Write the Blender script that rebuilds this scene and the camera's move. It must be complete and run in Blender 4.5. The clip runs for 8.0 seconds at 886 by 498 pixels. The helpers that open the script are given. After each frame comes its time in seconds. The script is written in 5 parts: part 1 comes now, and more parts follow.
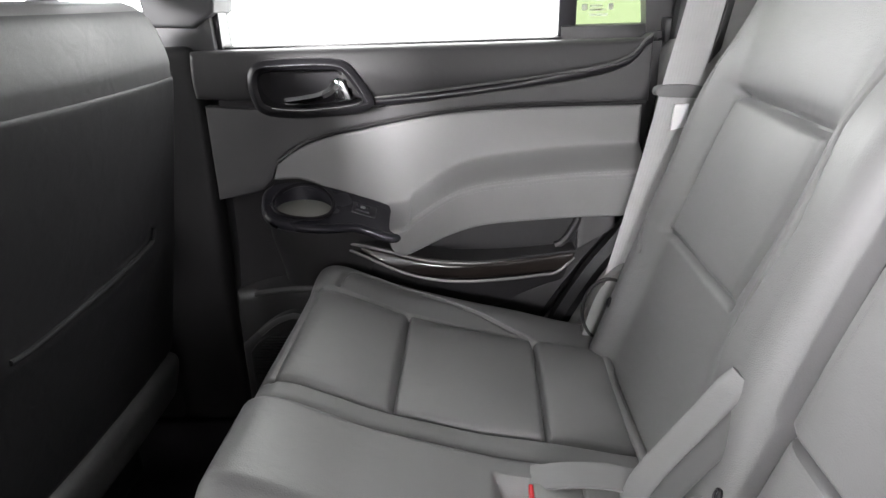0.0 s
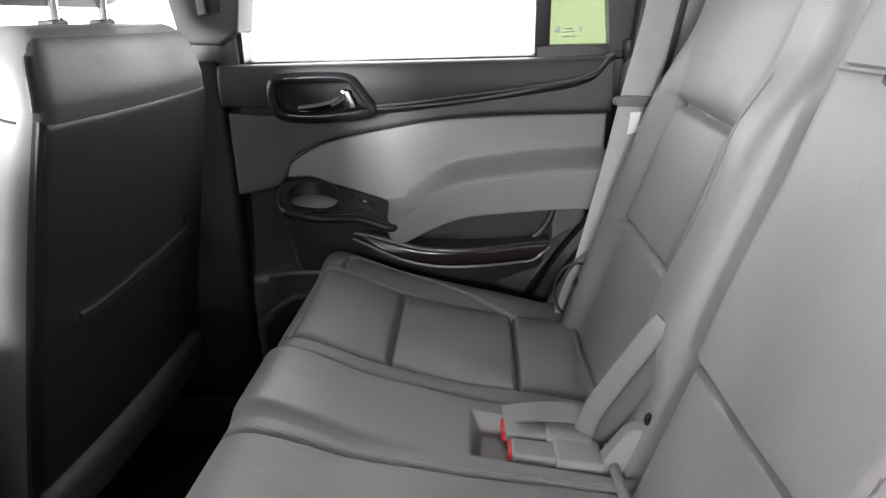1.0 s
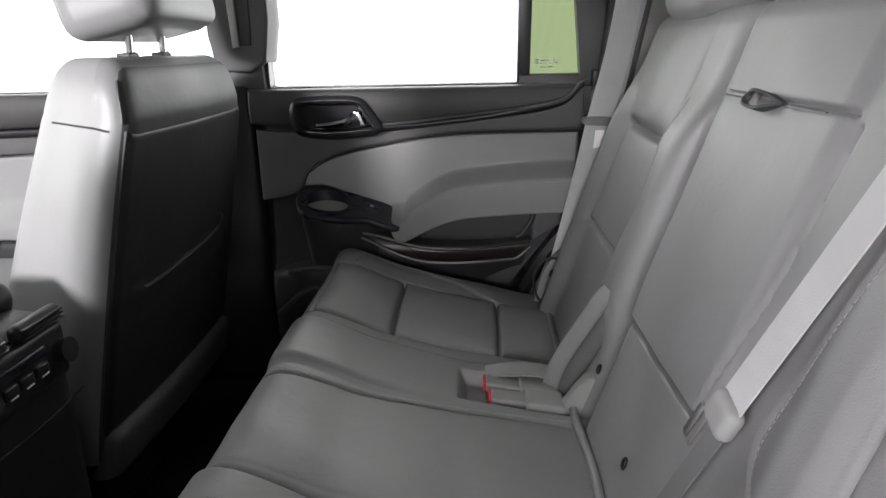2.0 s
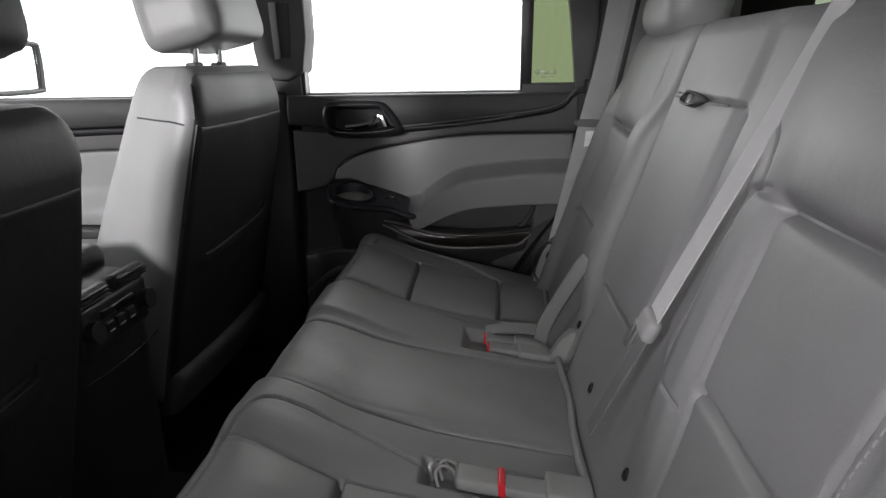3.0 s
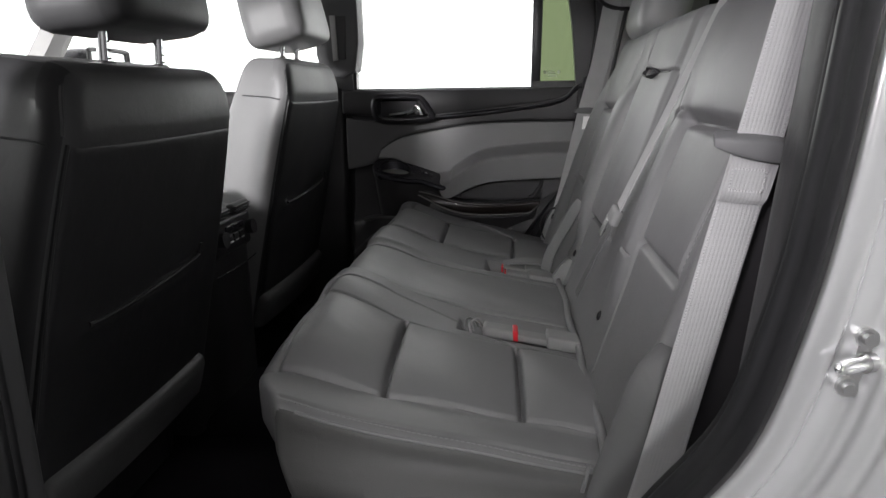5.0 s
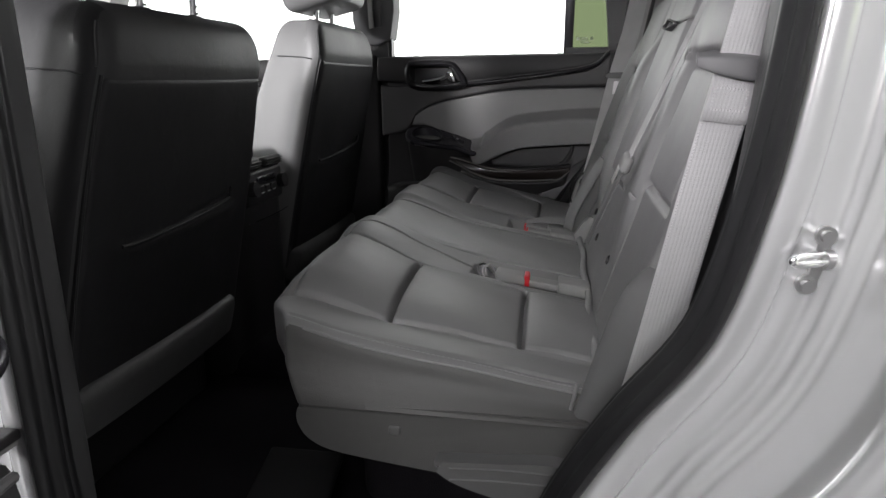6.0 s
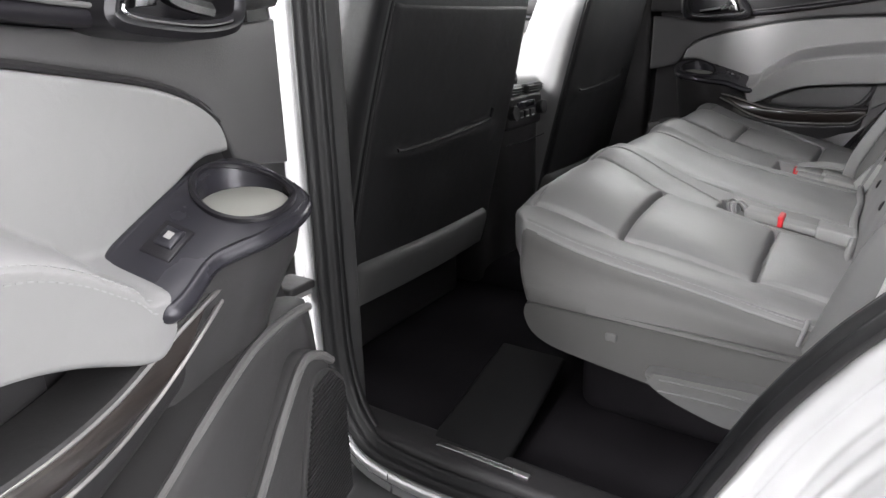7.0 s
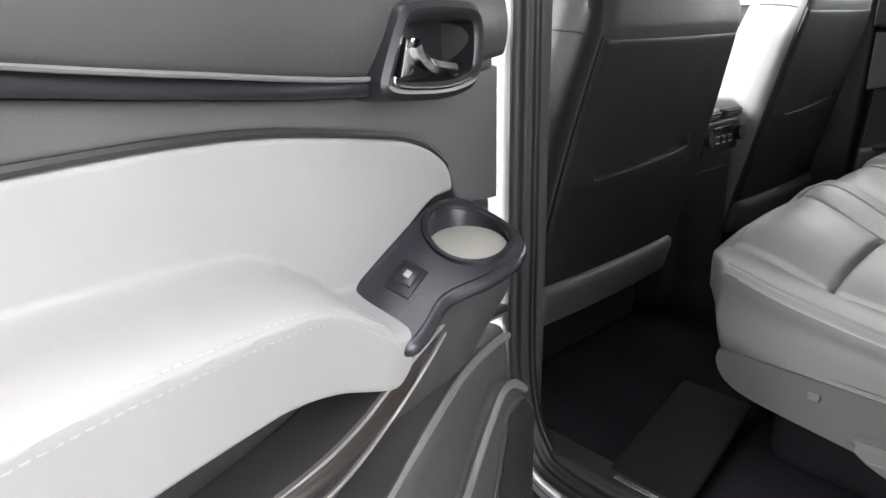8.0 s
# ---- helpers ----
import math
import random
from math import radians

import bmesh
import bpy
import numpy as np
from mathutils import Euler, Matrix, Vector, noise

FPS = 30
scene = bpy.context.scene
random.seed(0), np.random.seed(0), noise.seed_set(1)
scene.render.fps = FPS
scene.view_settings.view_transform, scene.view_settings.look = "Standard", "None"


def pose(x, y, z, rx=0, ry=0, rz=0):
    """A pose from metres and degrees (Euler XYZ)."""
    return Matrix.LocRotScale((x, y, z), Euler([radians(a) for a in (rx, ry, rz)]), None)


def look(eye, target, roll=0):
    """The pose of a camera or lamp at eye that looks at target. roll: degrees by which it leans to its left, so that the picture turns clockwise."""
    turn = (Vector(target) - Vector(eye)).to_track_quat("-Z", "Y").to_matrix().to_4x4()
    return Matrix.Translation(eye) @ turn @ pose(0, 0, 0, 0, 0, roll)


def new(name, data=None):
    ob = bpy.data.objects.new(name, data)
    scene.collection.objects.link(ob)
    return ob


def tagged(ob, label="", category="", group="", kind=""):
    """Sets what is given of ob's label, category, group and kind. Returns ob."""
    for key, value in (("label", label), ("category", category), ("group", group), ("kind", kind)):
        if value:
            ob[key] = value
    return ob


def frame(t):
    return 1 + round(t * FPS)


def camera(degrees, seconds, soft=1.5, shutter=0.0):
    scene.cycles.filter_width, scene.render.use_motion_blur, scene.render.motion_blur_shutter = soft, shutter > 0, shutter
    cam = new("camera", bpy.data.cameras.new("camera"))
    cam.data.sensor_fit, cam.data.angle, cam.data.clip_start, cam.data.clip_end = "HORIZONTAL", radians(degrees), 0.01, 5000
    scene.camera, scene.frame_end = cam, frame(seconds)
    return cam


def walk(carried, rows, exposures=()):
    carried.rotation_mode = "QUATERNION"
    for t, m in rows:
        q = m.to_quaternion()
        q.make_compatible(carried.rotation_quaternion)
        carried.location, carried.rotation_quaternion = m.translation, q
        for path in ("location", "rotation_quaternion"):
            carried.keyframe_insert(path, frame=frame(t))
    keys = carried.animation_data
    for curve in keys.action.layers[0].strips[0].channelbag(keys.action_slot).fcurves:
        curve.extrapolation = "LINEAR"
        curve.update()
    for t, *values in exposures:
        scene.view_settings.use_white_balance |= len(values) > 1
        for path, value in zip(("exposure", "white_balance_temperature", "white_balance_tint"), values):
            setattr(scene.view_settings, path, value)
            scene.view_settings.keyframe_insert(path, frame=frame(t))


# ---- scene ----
from mathutils.bvhtree import BVHTree

cam = camera(68.2, 8.0)
PATH = [
    (0, (0.057, -0.292, 1.401), (-0.053, 1.574, 0.691), -2.0),
    (0.5, (0.074, -0.365, 1.408), (-0.024, 1.505, 0.704), -1.7),
    (1, (0.078, -0.461, 1.41), (-0.025, 1.422, 0.744), -1.6),
    (2.5, (0.114, -0.787, 1.424), (0.011, 1.127, 0.853), -1.1),
    (3, (0.127, -0.895, 1.416), (-0.03, 1.021, 0.862), -1.1),
    (3.5, (0.126, -0.997, 1.414), (-0.065, 0.923, 0.888), -1.0),
    (4, (0.114, -1.14, 1.407), (-0.083, 0.787, 0.91), -1.0),
    (5.5, (0.137, -1.336, 1.291), (-0.06, 0.598, 0.82), -0.7),
    (6, (0.19, -1.357, 1.264), (-0.153, 0.548, 0.762), -0.8),
    (6.5, (0.25, -1.387, 1.246), (-0.515, 0.365, 0.656), -1.2),
    (7, (0.249, -1.424, 1.24), (-0.797, 0.151, 0.588), -1.3),
    (7.5, (0.231, -1.446, 1.267), (-0.995, -0.01, 0.609), -1.2),
    (8, (0.217, -1.477, 1.3), (-1.182, -0.206, 0.648), -1.4),
]
EXPOSURES = [(0.0, 0.7), (0.5, 0.5), (1.2, 0.3), (2.5, -0.72), (4.0, -1.05), (5.5, -1.05), (6.0, -1.0), (6.5, -0.75), (7.0, 0.32), (7.5, 0.55), (8.0, 0.45)]
walk(cam, [(t, look(eye, target, roll)) for t, eye, target, roll in PATH], EXPOSURES)


# ---- light and surroundings ----
world = bpy.data.worlds.new("world")
scene.world = world
world.use_nodes = True
world.node_tree.nodes["Background"].inputs[0].default_value = (1, 1, 1, 1)
world.node_tree.nodes["Background"].inputs[1].default_value = 0.05


def lamp(name, at, target, size, size_y, watts):
    data = bpy.data.lights.new(name, "AREA")
    data.shape, data.size, data.size_y, data.energy = "RECTANGLE", size, size_y, watts
    data.color = (1.0, 0.98, 0.995)
    ob = new(name, data)
    ob.matrix_world = look(at, target)
    return tagged(ob, "unseen studio lamp", "studio lamp")


# softbox and side lamp: unseen fill, added to brighten cushions and silver paint
lamp("added_softbox", (-1.4, -2.5, 4.4), (-1.2, -2.3, 0.0), 2.6, 3.4, 85)
lamp("added_side_lamp", (-0.5, -3.0, 3.9), (0.05, -0.2, 0.95), 1.4, 0.8, 60)
lamp("studio_strip_lamp", (-0.12, -4.2, 2.15), (0.1, 0.8, 1.0), 0.4, 0.4, 100)
lamp("studio_front_lamp", (-2.05, -3.4, 2.25), (-0.2, 0.5, 1.1), 0.6, 0.6, 620)


# ---- materials ----
def mat_base(name):
    m = bpy.data.materials.new(name)
    m.use_nodes = True
    return m, m.node_tree.nodes, m.node_tree.links, m.node_tree.nodes["Principled BSDF"]


def surface(name, color, rough=0.5, metal=0.0, grain=900.0, bump=0.15, kind="noise", vary=0.12, spec=0.5, coat=0.0, blotch=7.0, uneven=0.07):
    """A node material: colour with broad blotches and fine grain, uneven gloss, fine relief."""
    m, nodes, links, b = mat_base(name)
    co = nodes.new("ShaderNodeTexCoord")
    broad = nodes.new("ShaderNodeTexNoise")
    broad.inputs["Scale"].default_value, broad.inputs["Detail"].default_value = blotch, 5
    links.new(co.outputs["Object"], broad.inputs["Vector"])
    if kind == "leather":
        fine = nodes.new("ShaderNodeTexVoronoi")
        fine.feature = "DISTANCE_TO_EDGE"
        fine.inputs["Scale"].default_value = grain
        out = fine.outputs["Distance"]
    else:
        fine = nodes.new("ShaderNodeTexNoise")
        fine.inputs["Scale"].default_value, fine.inputs["Detail"].default_value = grain, 3
        out = fine.outputs["Fac"]
    links.new(co.outputs["Object"], fine.inputs["Vector"])
    mix = nodes.new("ShaderNodeMapRange")
    mix.inputs["To Min"].default_value, mix.inputs["To Max"].default_value = 1 - vary, 1 + vary
    mix.inputs["From Min"].default_value, mix.inputs["From Max"].default_value = 0.3, 0.7
    links.new(broad.outputs["Fac"], mix.inputs["Value"])
    tone = nodes.new("ShaderNodeVectorMath")
    tone.operation = "SCALE"
    tone.inputs[0].default_value = color
    links.new(mix.outputs["Result"], tone.inputs["Scale"])
    links.new(tone.outputs["Vector"], b.inputs["Base Color"])
    gl = nodes.new("ShaderNodeMapRange")
    gl.inputs["To Min"].default_value, gl.inputs["To Max"].default_value = max(rough - uneven, 0.02), min(rough + uneven, 1)
    gl.inputs["From Min"].default_value, gl.inputs["From Max"].default_value = 0.3, 0.7
    links.new(broad.outputs["Fac"], gl.inputs["Value"])
    links.new(gl.outputs["Result"], b.inputs["Roughness"])
    b.inputs["Metallic"].default_value = metal
    b.inputs["Specular IOR Level"].default_value = spec
    b.inputs["Coat Weight"].default_value = coat
    b.inputs["Coat Roughness"].default_value = 0.22
    if bump:
        bp = nodes.new("ShaderNodeBump")
        bp.inputs["Strength"].default_value, bp.inputs["Distance"].default_value = bump, 0.0006
        links.new(out, bp.inputs["Height"])
        if kind == "leather":
            crease = nodes.new("ShaderNodeTexNoise")
            crease.inputs["Scale"].default_value, crease.inputs["Detail"].default_value, crease.inputs["Distortion"].default_value = 38, 4, 0.8
            links.new(co.outputs["Object"], crease.inputs["Vector"])
            soft_bump = nodes.new("ShaderNodeBump")
            soft_bump.inputs["Strength"].default_value, soft_bump.inputs["Distance"].default_value = 0.22, 0.003
            links.new(crease.outputs["Fac"], soft_bump.inputs["Height"])
            links.new(soft_bump.outputs["Normal"], bp.inputs["Normal"])
        links.new(bp.outputs["Normal"], b.inputs["Normal"])
    return m


def glass(name, tint, gloss=0.5):
    m, nodes, links, b = mat_base(name)
    nodes.remove(b)
    clear = nodes.new("ShaderNodeBsdfTransparent")
    clear.inputs[0].default_value = (*tint, 1)
    shine = nodes.new("ShaderNodeBsdfGlossy")
    shine.inputs["Roughness"].default_value = 0.02
    fres = nodes.new("ShaderNodeFresnel")
    fres.inputs["IOR"].default_value = 1.45
    mix = nodes.new("ShaderNodeMixShader")
    weak = nodes.new("ShaderNodeMath")
    weak.operation = "MULTIPLY"
    weak.inputs[1].default_value = gloss
    links.new(fres.outputs[0], weak.inputs[0])
    links.new(weak.outputs[0], mix.inputs[0])
    links.new(clear.outputs[0], mix.inputs[1])
    links.new(shine.outputs[0], mix.inputs[2])
    links.new(mix.outputs[0], nodes["Material Output"].inputs[0])
    return m


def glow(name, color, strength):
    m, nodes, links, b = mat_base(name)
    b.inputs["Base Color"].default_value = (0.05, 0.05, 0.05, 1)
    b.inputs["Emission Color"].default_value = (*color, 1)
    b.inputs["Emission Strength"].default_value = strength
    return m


SEAT = surface("grey seat leather", (0.185, 0.184, 0.186), 0.46, spec=0.5, grain=420, bump=0.4, kind="leather", vary=0.07)
SEAT_DARK = surface("dark grey seat back vinyl", (0.027, 0.027, 0.0285), 0.5, spec=0.25, grain=650, bump=0.25, kind="leather", vary=0.08)
THREAD = surface("pale belt thread", (0.5, 0.5, 0.5), 0.8, grain=3000, bump=0.3)
STITCH = surface("grey thread", (0.27, 0.27, 0.27), 0.8, grain=3000, bump=0.3)
# shaded copy of the seat leather: rear covers and the driver's seat
SEAT_CAP = surface("charcoal shaded seat leather", (0.055, 0.055, 0.0565), 0.48, spec=0.25, grain=650, bump=0.25, kind="leather", vary=0.07)
ASH = surface("light ash door vinyl", (0.225, 0.222, 0.225), 0.46, spec=0.45, grain=800, bump=0.18, kind="leather", vary=0.05)
BAND = surface("grey grained trim", (0.075, 0.073, 0.075), 0.5, spec=0.35, grain=500, bump=0.35, vary=0.12)
BLACK = surface("black soft trim", (0.025, 0.024, 0.0255), 0.42, spec=0.4, grain=900, bump=0.3, kind="leather", vary=0.15)
GLOSS = surface("gloss black trim", (0.014, 0.013, 0.016), 0.33, spec=0.3, grain=2000, bump=0.02, vary=0.1, uneven=0.01)
PANEL = surface("satin charcoal switch panel", (0.028, 0.027, 0.034), 0.27, metal=0.3, uneven=0.02, grain=2500, bump=0.06, vary=0.1)
BEZEL = surface("satin grey bezel", (0.024, 0.023, 0.026), 0.3, metal=0.4, uneven=0.02, grain=2500, bump=0.04, vary=0.1)
BRONZE = surface("satin grey edging", (0.38, 0.365, 0.36), 0.35, metal=0.8, grain=2500, bump=0.04, vary=0.15)
# lighter than the trim round it: a highlight held in the grey
LIT_LIPS = surface("moulded lip with painted highlight", (0.11, 0.108, 0.108), 0.36, grain=900, bump=0.1, vary=0.1)
GREY = surface("grey hard plastic", (0.24, 0.24, 0.237), 0.5, spec=0.4, grain=1200, bump=0.25, vary=0.06)
PILLAR = surface("grey pillar trim", (0.33, 0.325, 0.32), 0.6, grain=1100, bump=0.25, vary=0.05)
CHARCOAL = surface("charcoal pillar trim", (0.06, 0.06, 0.062), 0.6, grain=1100, bump=0.25, vary=0.08)
CARPET = surface("black carpet", (0.014, 0.013, 0.015), 0.95, grain=350, bump=1.0, vary=0.3, spec=0.05)
MAT = surface("black rubber mat", (0.012, 0.012, 0.013), 0.6, spec=0.2, grain=300, bump=0.5, vary=0.2)
RUBBER = surface("black rubber seal", (0.012, 0.012, 0.013), 0.4, spec=0.35, grain=700, bump=0.2, vary=0.2)
SILVER = surface("silver car paint", (0.78, 0.78, 0.79), 0.16, metal=0.65, grain=4000, bump=0.0, vary=0.0, coat=0.5, blotch=2.0, uneven=0.0)
CHROME = surface("chrome", (0.85, 0.85, 0.86), 0.08, metal=1.0, grain=2000, bump=0.0, vary=0.04)
SATIN = surface("satin steel", (0.85, 0.85, 0.86), 0.45, metal=0.5, grain=900, bump=0.05, vary=0.05)
STEEL = surface("zinc steel", (0.55, 0.55, 0.55), 0.3, metal=1.0, grain=900, bump=0.15, vary=0.15)
RED = surface("red plastic", (0.65, 0.02, 0.03), 0.4, grain=900, bump=0.05, vary=0.1)
WHITE = surface("white print", (0.75, 0.75, 0.75), 0.5, grain=900, bump=0.0, vary=0.05)
GUIDE = surface("mid grey belt plastic", (0.12, 0.12, 0.122), 0.5, grain=1200, bump=0.2, vary=0.06)
CUPLINER = surface("pale cup mat", (0.3, 0.3, 0.275), 0.55, grain=900, bump=0.1, vary=0.06)
CONCRETE = surface("grey studio floor", (0.07, 0.07, 0.07), 0.35, grain=60, bump=0.1, vary=0.06, blotch=1.5)
CLEAR = glass("clear window glass", (0.95, 0.96, 0.95))
GREEN = glass("green tinted glass", (0.235, 0.265, 0.19))
GREENISH = glass("pale tinted glass", (0.28, 0.31, 0.26))
SMOKED = glass("smoked glass dimming lamplight", (0.58, 0.57, 0.585))
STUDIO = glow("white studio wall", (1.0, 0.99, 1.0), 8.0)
PLAIN = surface("grey painted wall", (0.2, 0.2, 0.2), 0.7, grain=120, bump=0.2, vary=0.04, blotch=1.0)
UPPER = surface("dark grey upper vinyl", (0.038, 0.037, 0.038), 0.5, spec=0.3, grain=800, bump=0.25, kind="leather", vary=0.1)


def webbing(name, color):
    m, nodes, links, b = mat_base(name)
    co = nodes.new("ShaderNodeTexCoord")
    across = nodes.new("ShaderNodeVectorMath")
    across.operation = "DOT_PRODUCT"
    across.inputs[1].default_value = (1500.0, 0.0, -290.0)
    links.new(co.outputs["Object"], across.inputs[0])
    rib = nodes.new("ShaderNodeMath")
    rib.operation = "SINE"
    links.new(across.outputs["Value"], rib.inputs[0])
    weave = nodes.new("ShaderNodeTexNoise")
    weave.inputs["Scale"].default_value, weave.inputs["Detail"].default_value = 900, 2
    links.new(co.outputs["Object"], weave.inputs["Vector"])
    wave = nodes.new("ShaderNodeMath")
    wave.operation = "MULTIPLY_ADD"
    wave.inputs[1].default_value = 0.25
    links.new(rib.outputs[0], wave.inputs[0])
    links.new(weave.outputs["Fac"], wave.inputs[2])
    nz = nodes.new("ShaderNodeTexNoise")
    nz.inputs["Scale"].default_value = 30
    links.new(co.outputs["Object"], nz.inputs["Vector"])
    ramp = nodes.new("ShaderNodeMapRange")
    ramp.inputs["To Min"].default_value, ramp.inputs["To Max"].default_value = 0.9, 1.08
    links.new(nz.outputs["Fac"], ramp.inputs["Value"])
    tone = nodes.new("ShaderNodeVectorMath")
    tone.operation = "SCALE"
    tone.inputs[0].default_value = color
    links.new(ramp.outputs["Result"], tone.inputs["Scale"])
    links.new(tone.outputs["Vector"], b.inputs["Base Color"])
    b.inputs["Roughness"].default_value = 0.75
    bp = nodes.new("ShaderNodeBump")
    bp.inputs["Strength"].default_value, bp.inputs["Distance"].default_value = 0.45, 0.0009
    links.new(wave.outputs[0], bp.inputs["Height"])
    links.new(bp.outputs["Normal"], b.inputs["Normal"])
    return m


def wood(name):
    m, nodes, links, b = mat_base(name)
    co = nodes.new("ShaderNodeTexCoord")
    mp = nodes.new("ShaderNodeMapping")
    mp.inputs["Scale"].default_value = (18, 18, 220)
    links.new(co.outputs["Object"], mp.inputs["Vector"])
    nz = nodes.new("ShaderNodeTexNoise")
    nz.inputs["Scale"].default_value, nz.inputs["Detail"].default_value, nz.inputs["Distortion"].default_value = 1.2, 6, 1.0
    links.new(mp.outputs["Vector"], nz.inputs["Vector"])
    ramp = nodes.new("ShaderNodeValToRGB")
    ramp.color_ramp.elements[0].position, ramp.color_ramp.elements[0].color = 0.35, (0.012, 0.009, 0.008, 1)
    ramp.color_ramp.elements[1].position, ramp.color_ramp.elements[1].color = 0.75, (0.026, 0.02, 0.018, 1)
    links.new(nz.outputs["Fac"], ramp.inputs["Fac"])
    links.new(ramp.outputs["Color"], b.inputs["Base Color"])
    b.inputs["Roughness"].default_value, b.inputs["Coat Weight"].default_value = 0.38, 0.3
    return m


BELT = webbing("grey belt webbing", (0.42, 0.42, 0.42))
WOOD = wood("dark wood veneer")


# ---- mesh helpers ----
def thing(name, at=(0, 0, 0), label="", category="", group="", kind=""):
    ob = new(name)
    ob.location = at
    ob.empty_display_size = 0.05
    return tagged(ob, label, category, group, kind)


def part(name, mesh, material, parent=None, label="", sharp=38):
    """Links verts and faces in world metres as one mesh object, under a thing or a part."""
    verts, faces = mesh
    me = bpy.data.meshes.new(name)
    me.from_pydata([tuple(map(float, v)) for v in verts], [], [tuple(map(int, f)) for f in faces])
    bm = bmesh.new()
    bm.from_mesh(me)
    bmesh.ops.recalc_face_normals(bm, faces=bm.faces)
    for fc in bm.faces:
        fc.smooth = True
    bm.to_mesh(me)
    bm.free()
    me.set_sharp_from_angle(angle=radians(sharp))
    me.materials.append(material)
    ob = new(name, me)
    if parent:
        ob.parent = parent
        if parent.type == "EMPTY":
            ob.matrix_parent_inverse = Matrix.Translation(-parent.location)
    return tagged(ob, label) if label else ob


def join(*meshes):
    verts, faces = [], []
    for v, f in meshes:
        n = len(verts)
        verts += [tuple(p) for p in v]
        faces += [tuple(i + n for i in q) for q in f]
    return verts, faces


def nodes1(h, r, n):
    roll = np.array([0, 0.1, 0.3, 0.6]) * r
    return np.concatenate([-h + roll, np.linspace(-h + r, h - r, n), (h - roll)[::-1]])


def rbox(centre, half, r, n=(4, 4, 4), warp=None):
    """A box with rounded edges of radius r, as a grid of n inner columns along each axis. warp(P, N) may move its points first."""
    half = np.array(half, float)
    r = min(r, half.min() * 0.999)
    axes = [nodes1(half[k], r, n[k]) for k in range(3)]
    pts, faces, seen = [], [], {}

    def index(p):
        key = (round(p[0], 6), round(p[1], 6), round(p[2], 6))
        if key not in seen:
            seen[key] = len(pts)
            pts.append(p)
        return seen[key]

    for k in range(3):
        a, b = [(1, 2), (2, 0), (0, 1)][k]
        for side in (-1, 1):
            grid = []
            for u in axes[a]:
                row = []
                for v in axes[b]:
                    p = [0, 0, 0]
                    p[k], p[a], p[b] = side * half[k], u, v
                    row.append(index(p))
                grid.append(row)
            for i in range(len(grid) - 1):
                for j in range(len(grid[0]) - 1):
                    q = (grid[i][j], grid[i + 1][j], grid[i + 1][j + 1], grid[i][j + 1])
                    faces.append(q if side > 0 else q[::-1])
    P = np.array(pts, float)
    Q = np.clip(P, -(half - r), half - r)
    N = P - Q
    N /= np.maximum(np.linalg.norm(N, axis=1), 1e-9)[:, None]
    P = Q + r * N
    if warp:
        P = warp(P, N)
    return P + np.array(centre), faces


def seam_dist(u, v, line):
    """The distance of points (u, v) from a polyline."""
    best = np.full(len(u), 9.0)
    for (a, b), (c, d) in zip(line[:-1], line[1:]):
        L = (c - a) ** 2 + (d - b) ** 2 + 1e-12
        t = np.clip(((u - a) * (c - a) + (v - b) * (d - b)) / L, 0, 1)
        best = np.minimum(best, np.hypot(u - a - t * (c - a), v - b - t * (d - b)))
    return best


def smooth_line(pts, n=8, closed=False):
    """A Catmull-Rom curve through points of any dimension."""
    P = [np.array(p, float) for p in pts]
    P = [P[-1], *P, P[0], P[1]] if closed else [2 * P[0] - P[1], *P, 2 * P[-1] - P[-2]]
    out = []
    for a, b, c, d in zip(P[:-3], P[1:-2], P[2:-1], P[3:]):
        for t in np.arange(n) / n:
            out.append(0.5 * (2 * b + (c - a) * t + (2 * a - 5 * b + 4 * c - d) * t**2 + (3 * b - a - 3 * c + d) * t**3))
    if not closed:
        out.append(P[-2])
    return np.array(out)


def curve1(pts):
    """A smooth function through (x, value) points."""
    L = smooth_line(pts, 10)
    return lambda x: np.interp(x, L[:, 0], L[:, 1])


def step(a, b, x):
    t = np.clip((x - a) / (b - a), 0, 1)
    return t * t * (3 - 2 * t)


def sweep(path, profile, side, closed=False, cap=True, grow=None):
    """Moves a closed 2D profile along a path, scaled by grow at each point. side: the direction of the profile's first axis, one for all or one a point."""
    P = np.array(path, float)
    n, m = len(P), len(profile)
    T = np.gradient(P, axis=0) if not closed else np.roll(P, -1, 0) - np.roll(P, 1, 0)
    T /= np.linalg.norm(T, axis=1)[:, None]
    S = np.broadcast_to(np.array(side, float), P.shape)
    S = S - (S * T).sum(1)[:, None] * T
    S = S / np.linalg.norm(S, axis=1)[:, None]
    B = np.cross(T, S)
    g = np.ones(n) if grow is None else np.array(grow, float)
    verts = [P[i] + g[i] * (a * S[i] + b * B[i]) for i in range(n) for a, b in profile]
    faces = []
    for i in range(n if closed else n - 1):
        for j in range(m):
            k, i2 = (j + 1) % m, (i + 1) % n
            faces.append((i * m + j, i * m + k, i2 * m + k, i2 * m + j))
    if cap and not closed:
        faces += [tuple(range(m))[::-1], tuple(range((n - 1) * m, n * m))]
    return verts, faces


def circle(r, n=10, ry=None):
    return [(r * math.cos(2 * math.pi * k / n), (ry or r) * math.sin(2 * math.pi * k / n)) for k in range(n)]


def flat_profile(w, t):
    return [(-w / 2, -t / 2), (w / 2, -t / 2), (w / 2, t / 2), (-w / 2, t / 2)]


